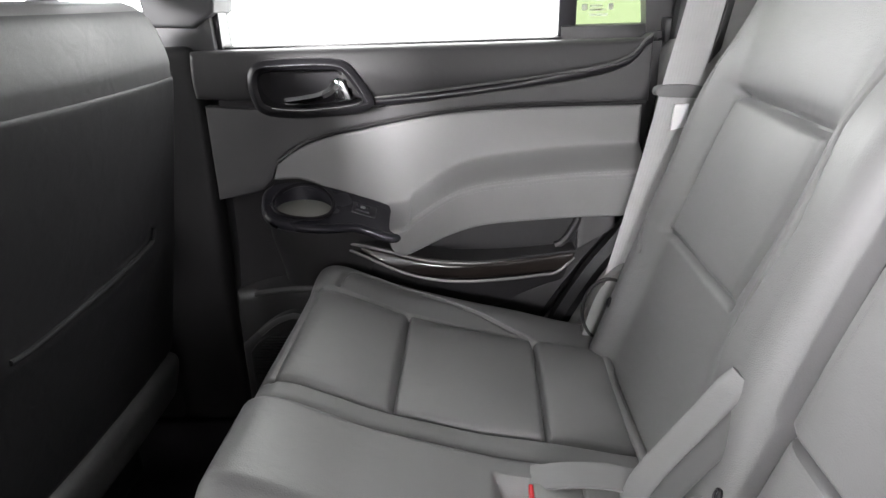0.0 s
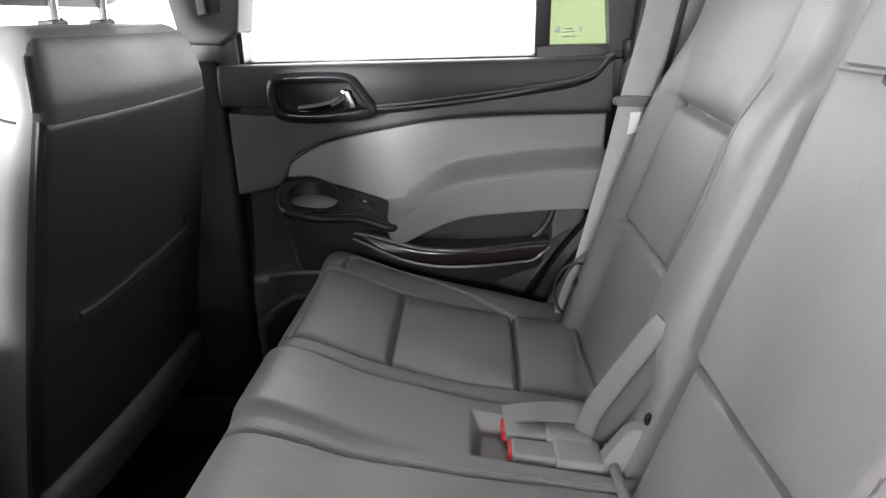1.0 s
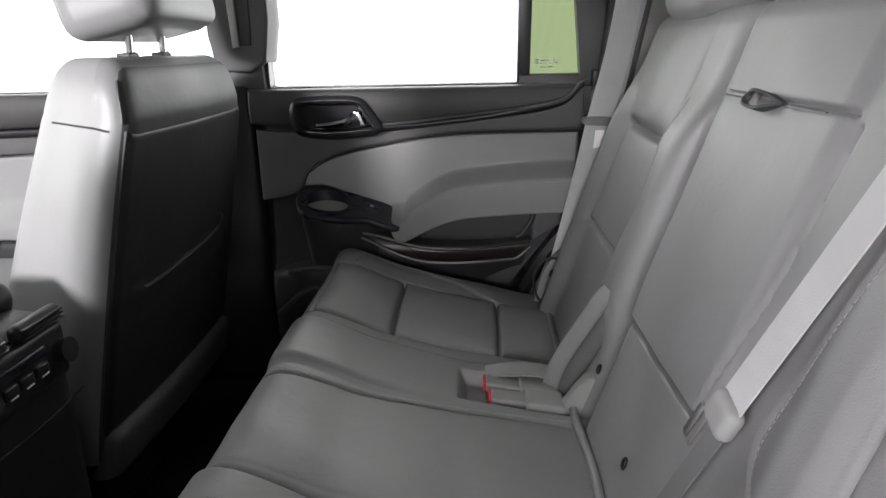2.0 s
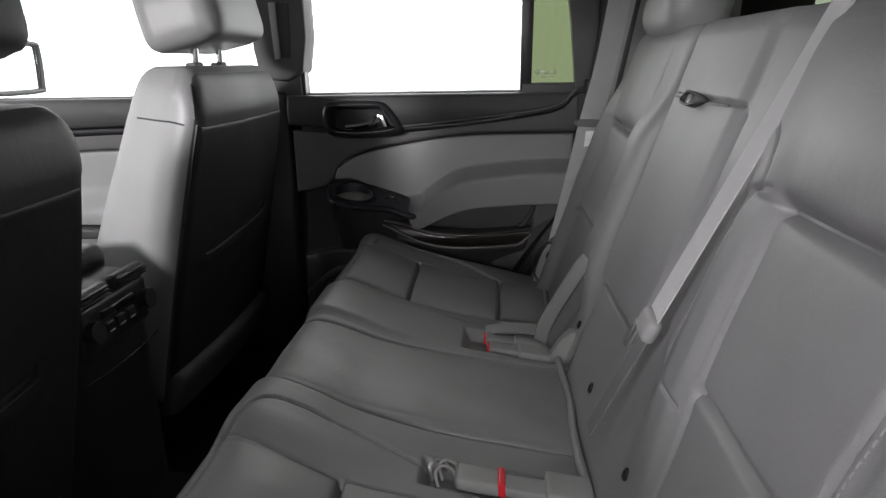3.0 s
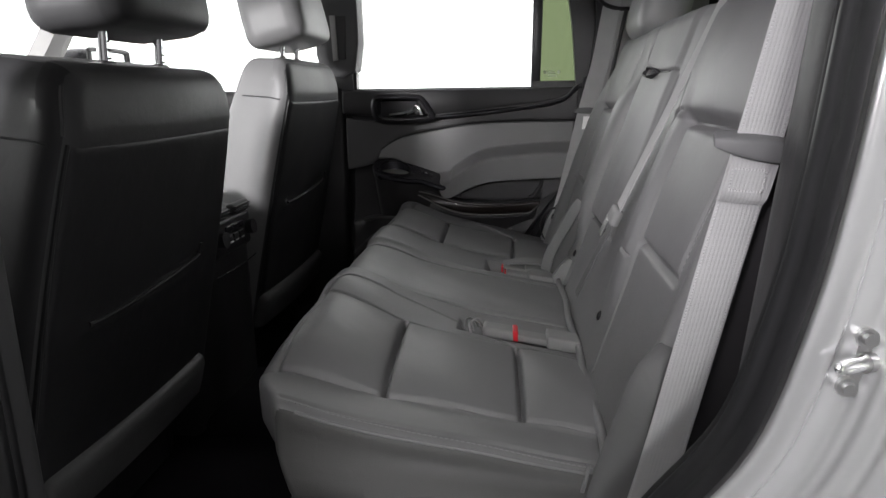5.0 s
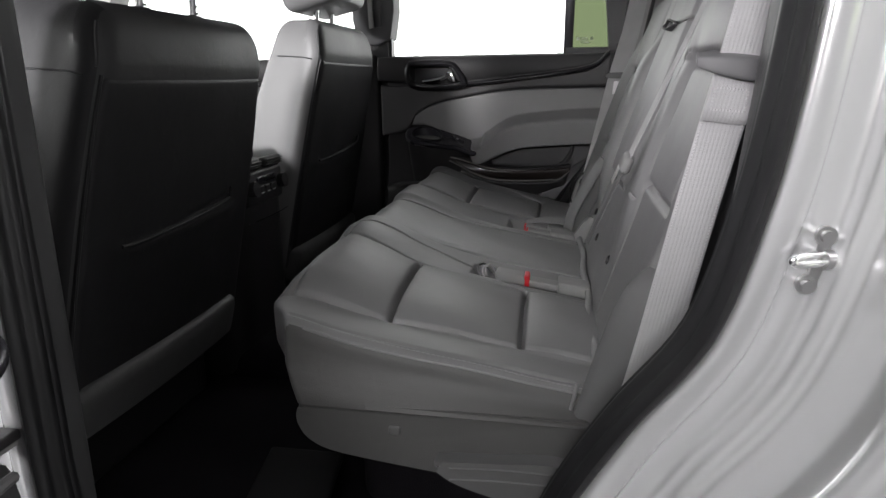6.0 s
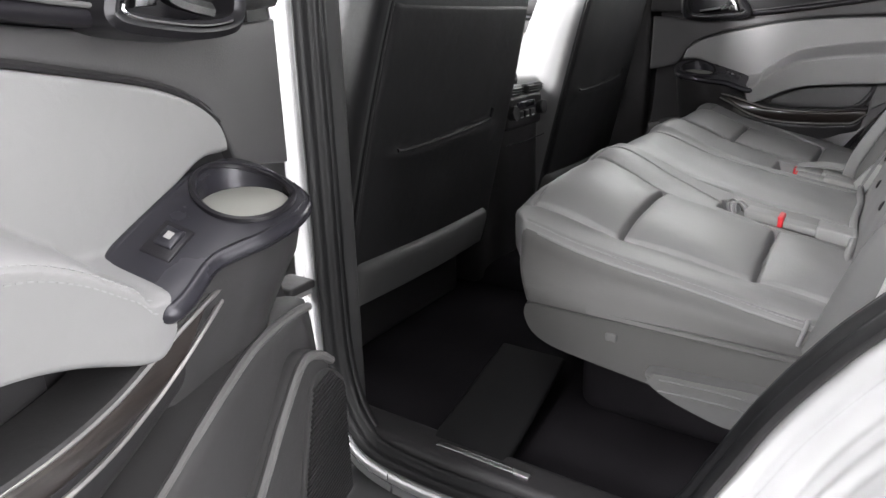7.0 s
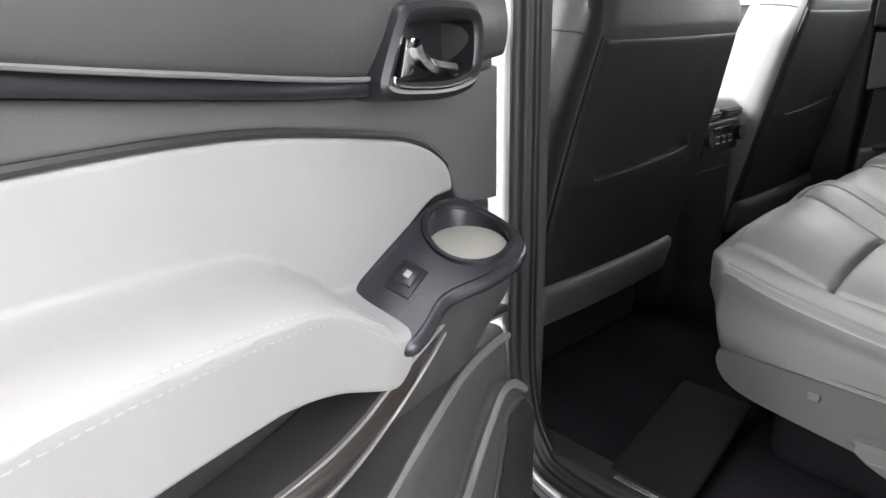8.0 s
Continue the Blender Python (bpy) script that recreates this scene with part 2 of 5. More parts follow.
def tube(path, r, n=8):
    P = np.array(path, float)
    t = P[-1] - P[0]
    ref = np.array((0.3, 0.2, 1.0)) if abs(t[2]) < 0.8 * np.linalg.norm(t) else np.array((1.0, 0.3, 0.1))
    return sweep(P, circle(r, n), ref)


def prism(outline, to3d, d0, d1, bevel=0.0, seg=2):
    """A flat outline of (a, b), drawn out from depth d0 to d1 by to3d(a, b, d), with its front edge bevelled."""
    bm = bmesh.new()
    a = [bm.verts.new(to3d(x, y, d0)) for x, y in outline]
    b = [bm.verts.new(to3d(x, y, d1)) for x, y in outline]
    n = len(a)
    bm.faces.new(a[::-1])
    front = bm.faces.new(b)
    for i in range(n):
        bm.faces.new((a[i], a[(i + 1) % n], b[(i + 1) % n], b[i]))
    if bevel:
        bmesh.ops.bevel(bm, geom=list(front.edges), offset=bevel, segments=seg, affect="EDGES", profile=0.5)
    bm.verts.index_update()
    out = [tuple(v.co) for v in bm.verts], [tuple(v.index for v in f.verts) for f in bm.faces]
    bm.free()
    return out


def panel(x0, x1, zlo, zhi, depth, place, back=0.02, nx=40, nz=20, roll=0.006):
    """A trim panel between two curves zlo(x), zhi(x), its face at depth(x, z), its rim rolled back."""
    tx = np.unique(np.concatenate([np.linspace(0, 1, nx), [0.002, 0.006, 0.012, 0.988, 0.994, 0.998]]))
    tz = np.unique(np.concatenate([np.linspace(0, 1, nz), [0.01, 0.03, 0.97, 0.99]]))
    X = x0 + (x1 - x0) * tx
    XX = np.repeat(X, len(tz))
    lo, hi = zlo(XX), zhi(XX)
    ZZ = lo + (hi - lo) * np.tile(tz, len(X))
    e = np.minimum(np.minimum(ZZ - lo, hi - ZZ), np.minimum(XX - x0, x1 - XX)).clip(0, roll) / roll
    D = depth(XX, ZZ) - roll * (1 - np.sqrt(1 - (1 - e) ** 2))
    m, k = len(X), len(tz)
    front = [place(x, d, z) for x, d, z in zip(XX, D, ZZ)]
    rear = [place(x, d - back, z) for x, d, z in zip(XX, D, ZZ)]
    idx = lambda i, j: i * k + j  # noqa: E731
    faces = [(idx(i, j), idx(i + 1, j), idx(i + 1, j + 1), idx(i, j + 1)) for i in range(m - 1) for j in range(k - 1)]
    faces += [tuple(m * k + q for q in f[::-1]) for f in faces]
    ring = [idx(i, 0) for i in range(m)] + [idx(m - 1, j) for j in range(1, k)]
    ring += [idx(i, k - 1) for i in range(m - 2, -1, -1)] + [idx(0, j) for j in range(k - 2, 0, -1)]
    for a, b in zip(ring, ring[1:] + ring[:1]):
        faces.append((a, b, m * k + b, m * k + a))
    return front + rear, faces


def box(lo, hi, bevel=0.004):
    lo, hi = np.array(lo, float), np.array(hi, float)
    return rbox((lo + hi) / 2, (hi - lo) / 2, bevel, (2, 2, 2))


def surface_of(ob):
    """A ray caster on an object's own mesh, which lies in world metres."""
    return BVHTree.FromPolygons([v.co.copy() for v in ob.data.vertices], [tuple(p.vertices) for p in ob.data.polygons])


def stitches(ob, points, way, parent, spacing=0.0068, length=0.0046, lift=0.0004, width=0.0011, thread=None):
    """A row of thread stitches laid on an object's face along a run of points, found by casting along way."""
    tree, way = surface_of(ob), Vector(way).normalized()
    P = np.array(points, float)
    seg = np.linalg.norm(np.diff(P, axis=0), axis=1)
    along = np.concatenate([[0], np.cumsum(seg)])
    verts, faces = [], []
    for d in np.arange(0.002, along[-1], spacing):
        ends = []
        for e in (d, d + length):
            p = Vector([np.interp(e, along, P[:, k]) for k in range(3)])
            hit, nor, _, _ = tree.ray_cast(p - way * 0.15, way, 0.4)
            if hit:
                ends.append((hit, nor if nor.dot(way) < 0 else -nor))
        if len(ends) < 2:
            continue
        (a, na), (b, nb) = ends
        if (a - b).length > 2.5 * length:
            continue
        side = (b - a).normalized().cross(na) * width / 2
        n = len(verts)
        for c in (a - na * 0.0006, a + na * lift, b + nb * lift, b - nb * 0.0006):
            verts += [tuple(c - side), tuple(c + side)]
        mid = (a + b) / 2 + (na + nb) / 2 * (lift + 0.0005)
        verts += [tuple(mid - side), tuple(mid + side)]
        faces += [(n + 2, n + 3, n + 9, n + 8), (n + 8, n + 9, n + 5, n + 4), (n, n + 1, n + 3, n + 2), (n + 4, n + 5, n + 7, n + 6), (n, n + 2, n + 8, n + 4, n + 6), (n + 1, n + 7, n + 5, n + 9, n + 3)]
    if verts:
        part("stitching", (verts, faces), thread or STITCH, parent, "pale thread stitching" if thread else "grey thread stitching")


# ---- the studio round the car ----
def cyclorama(a0, a1, g):
    """A stretch of the round studio wall with its cove and soffit, between two angles."""
    ring = [(5.2 * math.cos(t), 6.0 * math.sin(t)) for t in np.linspace(a0, a1, g)]
    prof = [(1.0, 0.001), (1.06, 0.05), (1.08, 0.3), (1.08, 4.2), (1.0, 4.6), (0.6, 4.8), (0.0, 4.85)]
    verts = [(x * s, y * s, z) for s, z in prof for x, y in ring]
    faces = [(i * g + k, i * g + k + 1, (i + 1) * g + k + 1, (i + 1) * g + k) for i in range(len(prof) - 1) for k in range(g - 1)]
    return verts, faces


def studio():
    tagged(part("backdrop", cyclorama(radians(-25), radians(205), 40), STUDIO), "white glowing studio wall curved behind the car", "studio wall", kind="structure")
    tagged(part("wall_south", cyclorama(radians(205), radians(335), 24), PLAIN), "plain grey studio wall on the open door's side", "studio wall", kind="structure")
    fl = part("ground", box((-6, -7, -0.1), (6, 7, 0.0), 0.002), CONCRETE)
    tagged(fl, "grey polished studio floor under the car", "floor", kind="structure")


studio()


# ---- the car's shell ----
FLOOR = 0.615
car = thing("car_body", (0.2, 0, 0), "silver car body with black carpet and grey trim", "car body", kind="structure")


def side_path():
    """The rear door's opening, from the front roof corner back over the roof and down round the wheel arch to the sill."""
    pts = [(-0.36, 1.74), (-0.1, 1.755), (0.2, 1.75), (0.35, 1.69), (0.392, 1.55), (0.378, 1.38), (0.366, 1.25), (0.35, 1.15), (0.318, 1.04),
           (0.255, 0.95), (0.205, 0.865), (0.165, 0.775), (0.125, 0.695), (0.05, 0.635), (-0.1, 0.618), (-0.28, 0.618), (-0.345, 0.652), (-0.38, 0.76),
           (-0.385, 1.0), (-0.385, 1.3), (-0.383, 1.6), (-0.375, 1.7)]
    return smooth_line(pts, 6, closed=True)


def loft_xz(path, profile, y0, s=1.0, closed=True):
    """Carries a profile of (outwards, y) round a path in x and z."""
    n = len(path)
    t = np.roll(path, -1, 0) - np.roll(path, 1, 0) if closed else np.gradient(path, axis=0)
    t /= np.linalg.norm(t, axis=1)[:, None]
    nr = np.stack([-t[:, 1], t[:, 0]], 1)
    if ((path - path.mean(0)) * nr).sum() < 0:
        nr = -nr
    m = len(profile)
    wide = np.stack([np.convolve(np.pad(nr[:, k], 14, mode="wrap" if closed else "edge"), np.ones(29) / 29, "valid") for k in (0, 1)], 1)
    wide /= np.linalg.norm(wide, axis=1)[:, None]
    verts = []
    for p, q, w in zip(path, nr, wide):
        for o, dy in profile:
            g = q + (w - q) * float(step(0.08, 0.36, o))
            verts.append((p[0] + o * g[0], y0 + s * dy, p[1] + o * g[1]))
    faces = []
    for i in range(n if closed else n - 1):
        for j in range(m):
            k, i2 = (j + 1) % m, (i + 1) % n
            faces.append((i * m + j, i * m + k, i2 * m + k, i2 * m + j))
    if not closed:
        faces += [tuple(range(m))[::-1], tuple(range((n - 1) * m, n * m))]
    return verts, faces


OPEN = side_path()
SEAL_Y = -0.775
rear_run = OPEN[2 * 6 : 15 * 6 + 1]
front_run = np.concatenate([OPEN[15 * 6 :], OPEN[: 2 * 6 + 1]])
JAMB = [(0.010, 0.03), (0.012, -0.006), (0.015, -0.011), (0.020, -0.0135), (0.031, -0.014), (0.037, -0.0125), (0.041, -0.008), (0.044, -0.004), (0.049, -0.002), (0.056, -0.001), (0.065, -0.001),
        (0.070, -0.003), (0.073, -0.009), (0.076, -0.017), (0.080, -0.021), (0.087, -0.022), (0.093, -0.023), (0.096, -0.028), (0.098, -0.040), (0.102, -0.075), (0.106, -0.105), (0.112, -0.118), (0.126, -0.124), (0.138, -0.126), (0.143, -0.134), (0.150, -0.141)]
REAR = JAMB + [(0.17, -0.145), (0.42, -0.15), (0.42, -0.11), (0.17, -0.10), (0.10, 0.03), (0.04, 0.04)]
FRONT = JAMB[:11] + [(0.09, 0.03), (0.04, 0.04)]
part("quarter_panel", loft_xz(rear_run, REAR, SEAL_Y, closed=False), SILVER, car, "glossy silver painted quarter panel and door jamb", sharp=50)
part("pillar_jamb", loft_xz(front_run, FRONT, SEAL_Y, closed=False), SILVER, car, "silver painted sill and pillar", sharp=50)
SEAL = [(0.002, -0.02), (0.008, -0.017), (0.0125, -0.009), (0.014, 0.0), (0.012, 0.014), (0.004, 0.019), (0.001, 0.010), (-0.003, 0.009), (-0.006, 0.015), (-0.010, 0.017), (-0.013, 0.013), (-0.0125, 0.007), (-0.010, 0.003), (-0.006, 0.0), (-0.005, -0.006), (-0.005, -0.014)]
part("door_seal", loft_xz(OPEN, SEAL, SEAL_Y), RUBBER, car, "fat black rubber door seal", sharp=60)
LIP = [(-0.004, 0.016), (-0.009, 0.018), (-0.011, 0.024), (-0.008, 0.03), (0.002, 0.03), (0.004, 0.02)]
part("seal_lip", loft_xz(OPEN, LIP, SEAL_Y), RUBBER, car, sharp=60)

part("cabin_floor", box((-1.6, -0.76, FLOOR - 0.06), (1.3, 0.86, FLOOR), 0.01), CARPET, car, "black carpet floor")
part("tunnel", rbox((-0.6, 0.03, FLOOR + 0.02), (0.75, 0.12, 0.05), 0.04, (2, 6, 4)), CARPET, car)
part("underbody", box((-1.7, -0.9, 0.25), (1.6, 0.9, FLOOR - 0.062), 0.05), CHARCOAL, car)
part("headliner", rbox((0.0, 0.03, 1.84), (1.55, 0.80, 0.04), 0.035, (6, 6, 2)), PILLAR, car, "pale grey headliner")
part("roof", rbox((0.0, 0.03, 1.91), (1.6, 0.84, 0.028), 0.02, (6, 6, 2)), SILVER, car)
part("rear_wall", box((1.32, -0.8, FLOOR), (1.4, 0.86, 1.3), 0.02), CHARCOAL, car)
# unseen tailgate, added to keep rear wall glow off the driver's seat back
part("tailgate_frame", join(box((1.33, -0.8, 1.28), (1.40, 0.86, 1.40), 0.02), box((1.30, -0.8, 1.38), (1.38, -0.70, 1.82), 0.02), box((1.30, 0.76, 1.38), (1.38, 0.86, 1.82), 0.02)), CHARCOAL, car, "unseen dark tailgate trim that blocks rear glow")
part("tailgate_pane", box((1.338, -0.72, 1.38), (1.343, 0.78, 1.82), 0.002), GREENISH, car, "unseen tinted tailgate glass that cuts rear glow")
part("firewall", box((-1.72, -0.86, FLOOR), (-1.62, 0.92, 1.2), 0.02), BLACK, car)


# ---- doors ----
HINGE = np.array([-0.42, -0.88])
OPENED = radians(71)


def far_side(x, d, z):
    return (x, 0.865 - d, z)


def near_open(x, d, z):
    a = x - HINGE[0]
    return (HINGE[0] + math.cos(OPENED) * a + math.sin(OPENED) * d, HINGE[1] - math.sin(OPENED) * a + math.cos(OPENED) * d, z)


BELTLINE = 1.336
line_top = curve1([(-0.42, 1.255), (-0.3, 1.247), (-0.11, 1.248), (0.08, 1.266), (0.2, 1.28), (0.26, 1.29), (0.3, 1.305), (0.33, 1.334), (0.4, 1.345)])
line_mid = curve1([(-0.42, 1.08), (-0.32, 1.1), (-0.297, 1.128), (-0.287, 1.15), (-0.265, 1.17), (-0.22, 1.189), (-0.17, 1.202), (-0.025, 1.227), (0.08, 1.236), (0.2, 1.238), (0.36, 1.238)])
line_arm = curve1([(-0.42, 1.12), (-0.297, 1.118), (-0.25, 1.118), (-0.2, 1.1), (-0.13, 1.075), (-0.112, 1.064), (-0.103, 1.042), (-0.093, 1.016), (-0.081, 1.0), (-0.06, 0.999), (0.0, 1.028), (0.05, 1.045), (0.1, 1.052),
                   (0.24, 1.06), (0.37, 1.06)])
arm_edge = curve1([(-0.3, 1.03), (-0.09, 1.04), (-0.05, 1.062), (0.0, 1.096), (0.05, 1.116), (0.14, 1.128), (0.23, 1.135), (0.4, 1.138)])
line_wood_hi = curve1([(-0.17, 1.02), (-0.14, 1.014), (-0.1, 1.002), (-0.04, 0.983), (0.03, 0.976), (0.12, 0.977), (0.225, 0.986)])
line_wood_lo = curve1([(-0.17, 1.014), (-0.14, 1.0), (-0.1, 0.978), (-0.06, 0.96), (0.0, 0.948), (0.1, 0.945), (0.19, 0.95), (0.212, 0.962), (0.225, 0.982)])


def arm_depth(x, z):
    u = z - arm_edge(x)
    out = 0.066 + 0.072 * (1 - step(0.0, 0.036, u)) * step(-0.13, -0.088, x) - 0.22 * (-u).clip(0, 0.2) ** 1.2
    return out - 0.0016 * np.exp(-(((u - 0.003) / 0.0022) ** 2)) + 0.003 * np.sin((z - 1.1) * 18)


def rear_door(door, place, clear_glass):
    """A rear side door: trim, armrest, handle, pocket, window frame, glass, outer skin."""
    k = lambda v: (lambda x: np.full_like(x, v))  # noqa: E731
    x_of = curve1([(0.60, 0.06), (0.78, 0.12), (0.87, 0.165), (0.95, 0.225), (1.03, 0.285), (1.15, 0.325), (1.25, 0.345), (1.36, 0.36)])
    # lower shell whose rear rim follows the wheel arch
    zs = np.linspace(0.64, 1.33, 60)
    verts, faces = [], []
    cols = 26
    for z in zs:
        for i in range(cols):
            t = i / (cols - 1)
            x = -0.41 + (x_of(z) + 0.036 + 0.41) * t
            e = min(t, 1 - t) * 0.8 / 0.02
            d = 0.052 - 0.03 * (1 - min(e, 1)) ** 2 + 0.02 * math.exp(-(((z - 0.86) / 0.08) ** 2)) * (1 - t * 0.5)
            verts.append(place(x, d, z))
    n = len(verts)
    for z in zs:
        for i in range(cols):
            x = -0.41 + (x_of(z) + 0.036 + 0.41) * i / (cols - 1)
            verts.append(place(x, -0.03, z))
    m = len(zs)
    for j in range(m - 1):
        for i in range(cols - 1):
            a = j * cols + i
            faces += [(a, a + 1, a + cols + 1, a + cols), (n + a + cols, n + a + cols + 1, n + a + 1, n + a)]
    rim = [i for i in range(cols)] + [j * cols + cols - 1 for j in range(1, m)] + [(m - 1) * cols + i for i in range(cols - 2, -1, -1)] + [j * cols for j in range(m - 2, 0, -1)]
    faces += [(a, b, n + b, n + a) for a, b in zip(rim, rim[1:] + rim[:1])]
    part("lower_panel", (verts, faces), BLACK, door, "black grained lower door panel")
    def upper_depth(x, z):
        inside = np.minimum(np.minimum(x + 0.292, -0.136 - 0.9 * (z - 1.25).clip(0, 1) * 0.6 - x), np.minimum(z - 1.248, 1.307 - z))
        return 0.078 + 0.014 * np.sin((z - 1.24) * 28) - 0.036 * step(0.0, 0.008, inside)

    part("upper_trim", panel(-0.402 if place is near_open else -0.405, 0.345, lambda x: line_top(x) + 0.008, k(BELTLINE), upper_depth, place, 0.03, 110, 30, 0.008), UPPER, door, "dark grey soft upper door trim")
    part("trim_band", panel(-0.426 if place is near_open else -0.40, 0.335, line_mid, lambda x: line_top(x) - 0.006, lambda x, z: 0.066 + 0 * x, place, 0.02, 46, 10, 0.004), BAND, door, "dark grey grained trim band")
    if place is near_open:
        part("hinge_edge", prism([(-0.43, 1.09), (-0.38, 1.09), (-0.38, 1.334), (-0.43, 1.334)], lambda a, b, d: place(a, d, b), 0.0, 0.058, 0.006), UPPER, door, "dark hinge edge of the door")
    insert = part("armrest_insert", panel(-0.297, 0.325, line_arm, lambda x: line_mid(x) - 0.005, arm_depth, place, 0.03, 300, 84, 0.006), ASH, door, "light ash vinyl insert with padded armrest")
    part("trim_strip", panel(-0.122, 0.332, lambda x: line_top(x) - 0.005, lambda x: line_top(x) + 0.009, lambda x, z: 0.086 + 0.003 * np.sin((z - 1.24) * 120), place, 0.03, 40, 8, 0.006), GLOSS, door, "satin black accent strip")
    # bead along the strip's top, its pale grey a painted highlight
    part("strip_bead", sweep([place(x, 0.088, float(line_top(x)) + 0.0095) for x in np.linspace(-0.118, 0.328, 50)], circle(0.0022, 8), np.array(place(0, 1, 0)) - np.array(place(0, 0, 0))), LIT_LIPS, door, "thin bead painted as a highlight")
    for off in (0.0075, -0.002):
        stitches(insert, [place(x, 0.12, float(arm_edge(x)) + off) for x in np.linspace(-0.07, 0.315, 60)], np.array(place(0, -1, 0.25)) - np.array(place(0, 0, 0)), insert, 0.0075, 0.005)
    lower = smooth_line([(x, float(line_mid(x)) - 0.002) for x in np.linspace(-0.285, 0.33, 14)], 4)
    part("seam_welt", sweep([place(x, 0.066, z) for x, z in lower], circle(0.0035, 6), np.array(place(0, 1, 0)) - np.array(place(0, 0, 0))), BLACK, door)
    part("wood_strip", panel(-0.165, 0.223, line_wood_lo, line_wood_hi, lambda x, z: 0.112 + 0.008 * step(-0.05, -0.15, x) + 0.008 * np.sin((z - 0.95) * 60) - 0.03 * step(0.0, 0.24, x), place, 0.03, 40, 10, 0.005), WOOD, door, "dark wood grain strip")
    for curve, dz in ((line_wood_hi, 0.002), (line_wood_lo, -0.002)):
        run = smooth_line([(x, float(curve(x)) + dz) for x in np.linspace(-0.163, 0.222, 14)], 4)
        part("wood_edge", sweep([place(x, 0.117 + 0.008 * step(-0.05, -0.15, x) - 0.03 * step(0.0, 0.24, x), z) for x, z in run], circle(0.0026, 6), np.array(place(0, 1, 0)) - np.array(place(0, 0, 0))), BRONZE, door)
    shelf = smooth_line([(x, float(line_wood_hi(x)) + 0.005) for x in np.linspace(-0.15, 0.222, 14)], 4)
    part("pocket_shelf", sweep([place(x, 0.09 + 0.004 * step(-0.05, -0.15, x) - 0.02 * step(0.0, 0.24, x), z) for x, z in shelf], [(-0.03, -0.002), (0.027, -0.0025), (0.029, 0.0), (0.027, 0.0025), (-0.03, 0.002)], np.array(place(0, 1, 0)) - np.array(place(0, 0, 0))), UPPER, door, "black ledge over the wood strip")
    # shelf under the armrest that carries the wood strip, and the map pocket's recess
    part("lower_bolster", panel(-0.25, 0.215, lambda x: line_wood_lo(x.clip(-0.165, 0.22)) - 0.075, lambda x: line_wood_lo(x.clip(-0.165, 0.22)) - 0.006, lambda x, z: 0.095 - 0.03 * step(0.0, 0.24, x) + 0.3 * (z - 0.95).clip(-0.06, 0), place, 0.05, 40, 10, 0.012), BLACK, door, "black bolster under the wood strip")
    pocket_lo = lambda x: line_wood_hi(x.clip(-0.165, 0.223)) + 0.006  # noqa: E731
    part("pocket", panel(-0.03, 0.235, pocket_lo, lambda x: np.maximum(line_arm(x) - 0.008, pocket_lo(x) + 0.004), lambda x, z: 0.06 + 0 * x, place, 0.02, 40, 8, 0.004), BLACK, door, "dark map pocket")
    hooked = [(0.232, 1.058), (0.225, 1.03), (0.205, 1.0), (0.19, 0.992)]
    part("pocket_edge", sweep([place(x, 0.07, z) for x, z in smooth_line(hooked, 5)], circle(0.007, 8), np.array(place(0, 1, 0)) - np.array(place(0, 0, 0))), BLACK, door)
    # corner patch behind the pocket
    part("corner_trim", panel(0.228, 0.292, lambda x: 0.985 + 0 * x + 0.6 * (x - 0.228), k(1.062), lambda x, z: 0.075 + 0 * x, place, 0.02, 12, 8, 0.004), BAND, door)
    # two stepped lips of the door bin and the speaker grille
    lip1 = curve1([(-0.40, 0.91), (-0.33, 0.931), (-0.27, 0.938), (-0.227, 0.938), (-0.192, 0.932), (-0.118, 0.908), (-0.061, 0.885), (0.05, 0.85), (0.2, 0.83)])
    lip2 = curve1([(-0.40, 0.80), (-0.35, 0.848), (-0.315, 0.88), (-0.285, 0.897), (-0.254, 0.898), (-0.2, 0.859), (-0.16, 0.824), (-0.1, 0.785), (0.05, 0.745), (0.2, 0.72)])
    part("door_bin", panel(-0.385, 0.1, k(0.66), lip1, lambda x, z: 0.085 + 0.03 * step(-0.39, -0.3, x) + 0.02 * np.sin((z - 0.66) * 10), place, 0.06, 40, 16, 0.014), UPPER, door, "black moulded door bin")
    # bin ridges coloured lighter, as if their edges catch light
    part("bin_ridge", sweep([place(x, 0.118, float(lip1(x)) - 0.004) for x in np.linspace(-0.34, 0.08, 40)], circle(0.0055, 8), np.array(place(0, 1, 0)) - np.array(place(0, 0, 0))), LIT_LIPS, door)
    part("speaker_housing", panel(-0.38, -0.03, k(0.655), lip2, lambda x, z: 0.12 + 0.028 * step(-0.39, -0.31, x), place, 0.05, 36, 14, 0.016), UPPER, door, "black speaker housing")
    part("bin_ridge", sweep([place(x, 0.146, float(lip2(x)) - 0.006) for x in np.linspace(-0.33, -0.05, 34)], circle(0.0055, 8), np.array(place(0, 1, 0)) - np.array(place(0, 0, 0))), LIT_LIPS, door)
    grille = part("speaker_grille", panel(-0.352, -0.19, k(0.665), curve1([(-0.36, 0.815), (-0.335, 0.845), (-0.3, 0.865), (-0.264, 0.862), (-0.245, 0.82), (-0.22, 0.75), (-0.18, 0.68)]), lambda x, z: 0.152 + 0 * x, place, 0.01, 20, 12, 0.003), UPPER, door, "ribbed speaker grille")
    for zz in np.arange(0.67, 0.858, 0.0055):
        x_end = -0.268 + (0.862 - zz) * 0.35
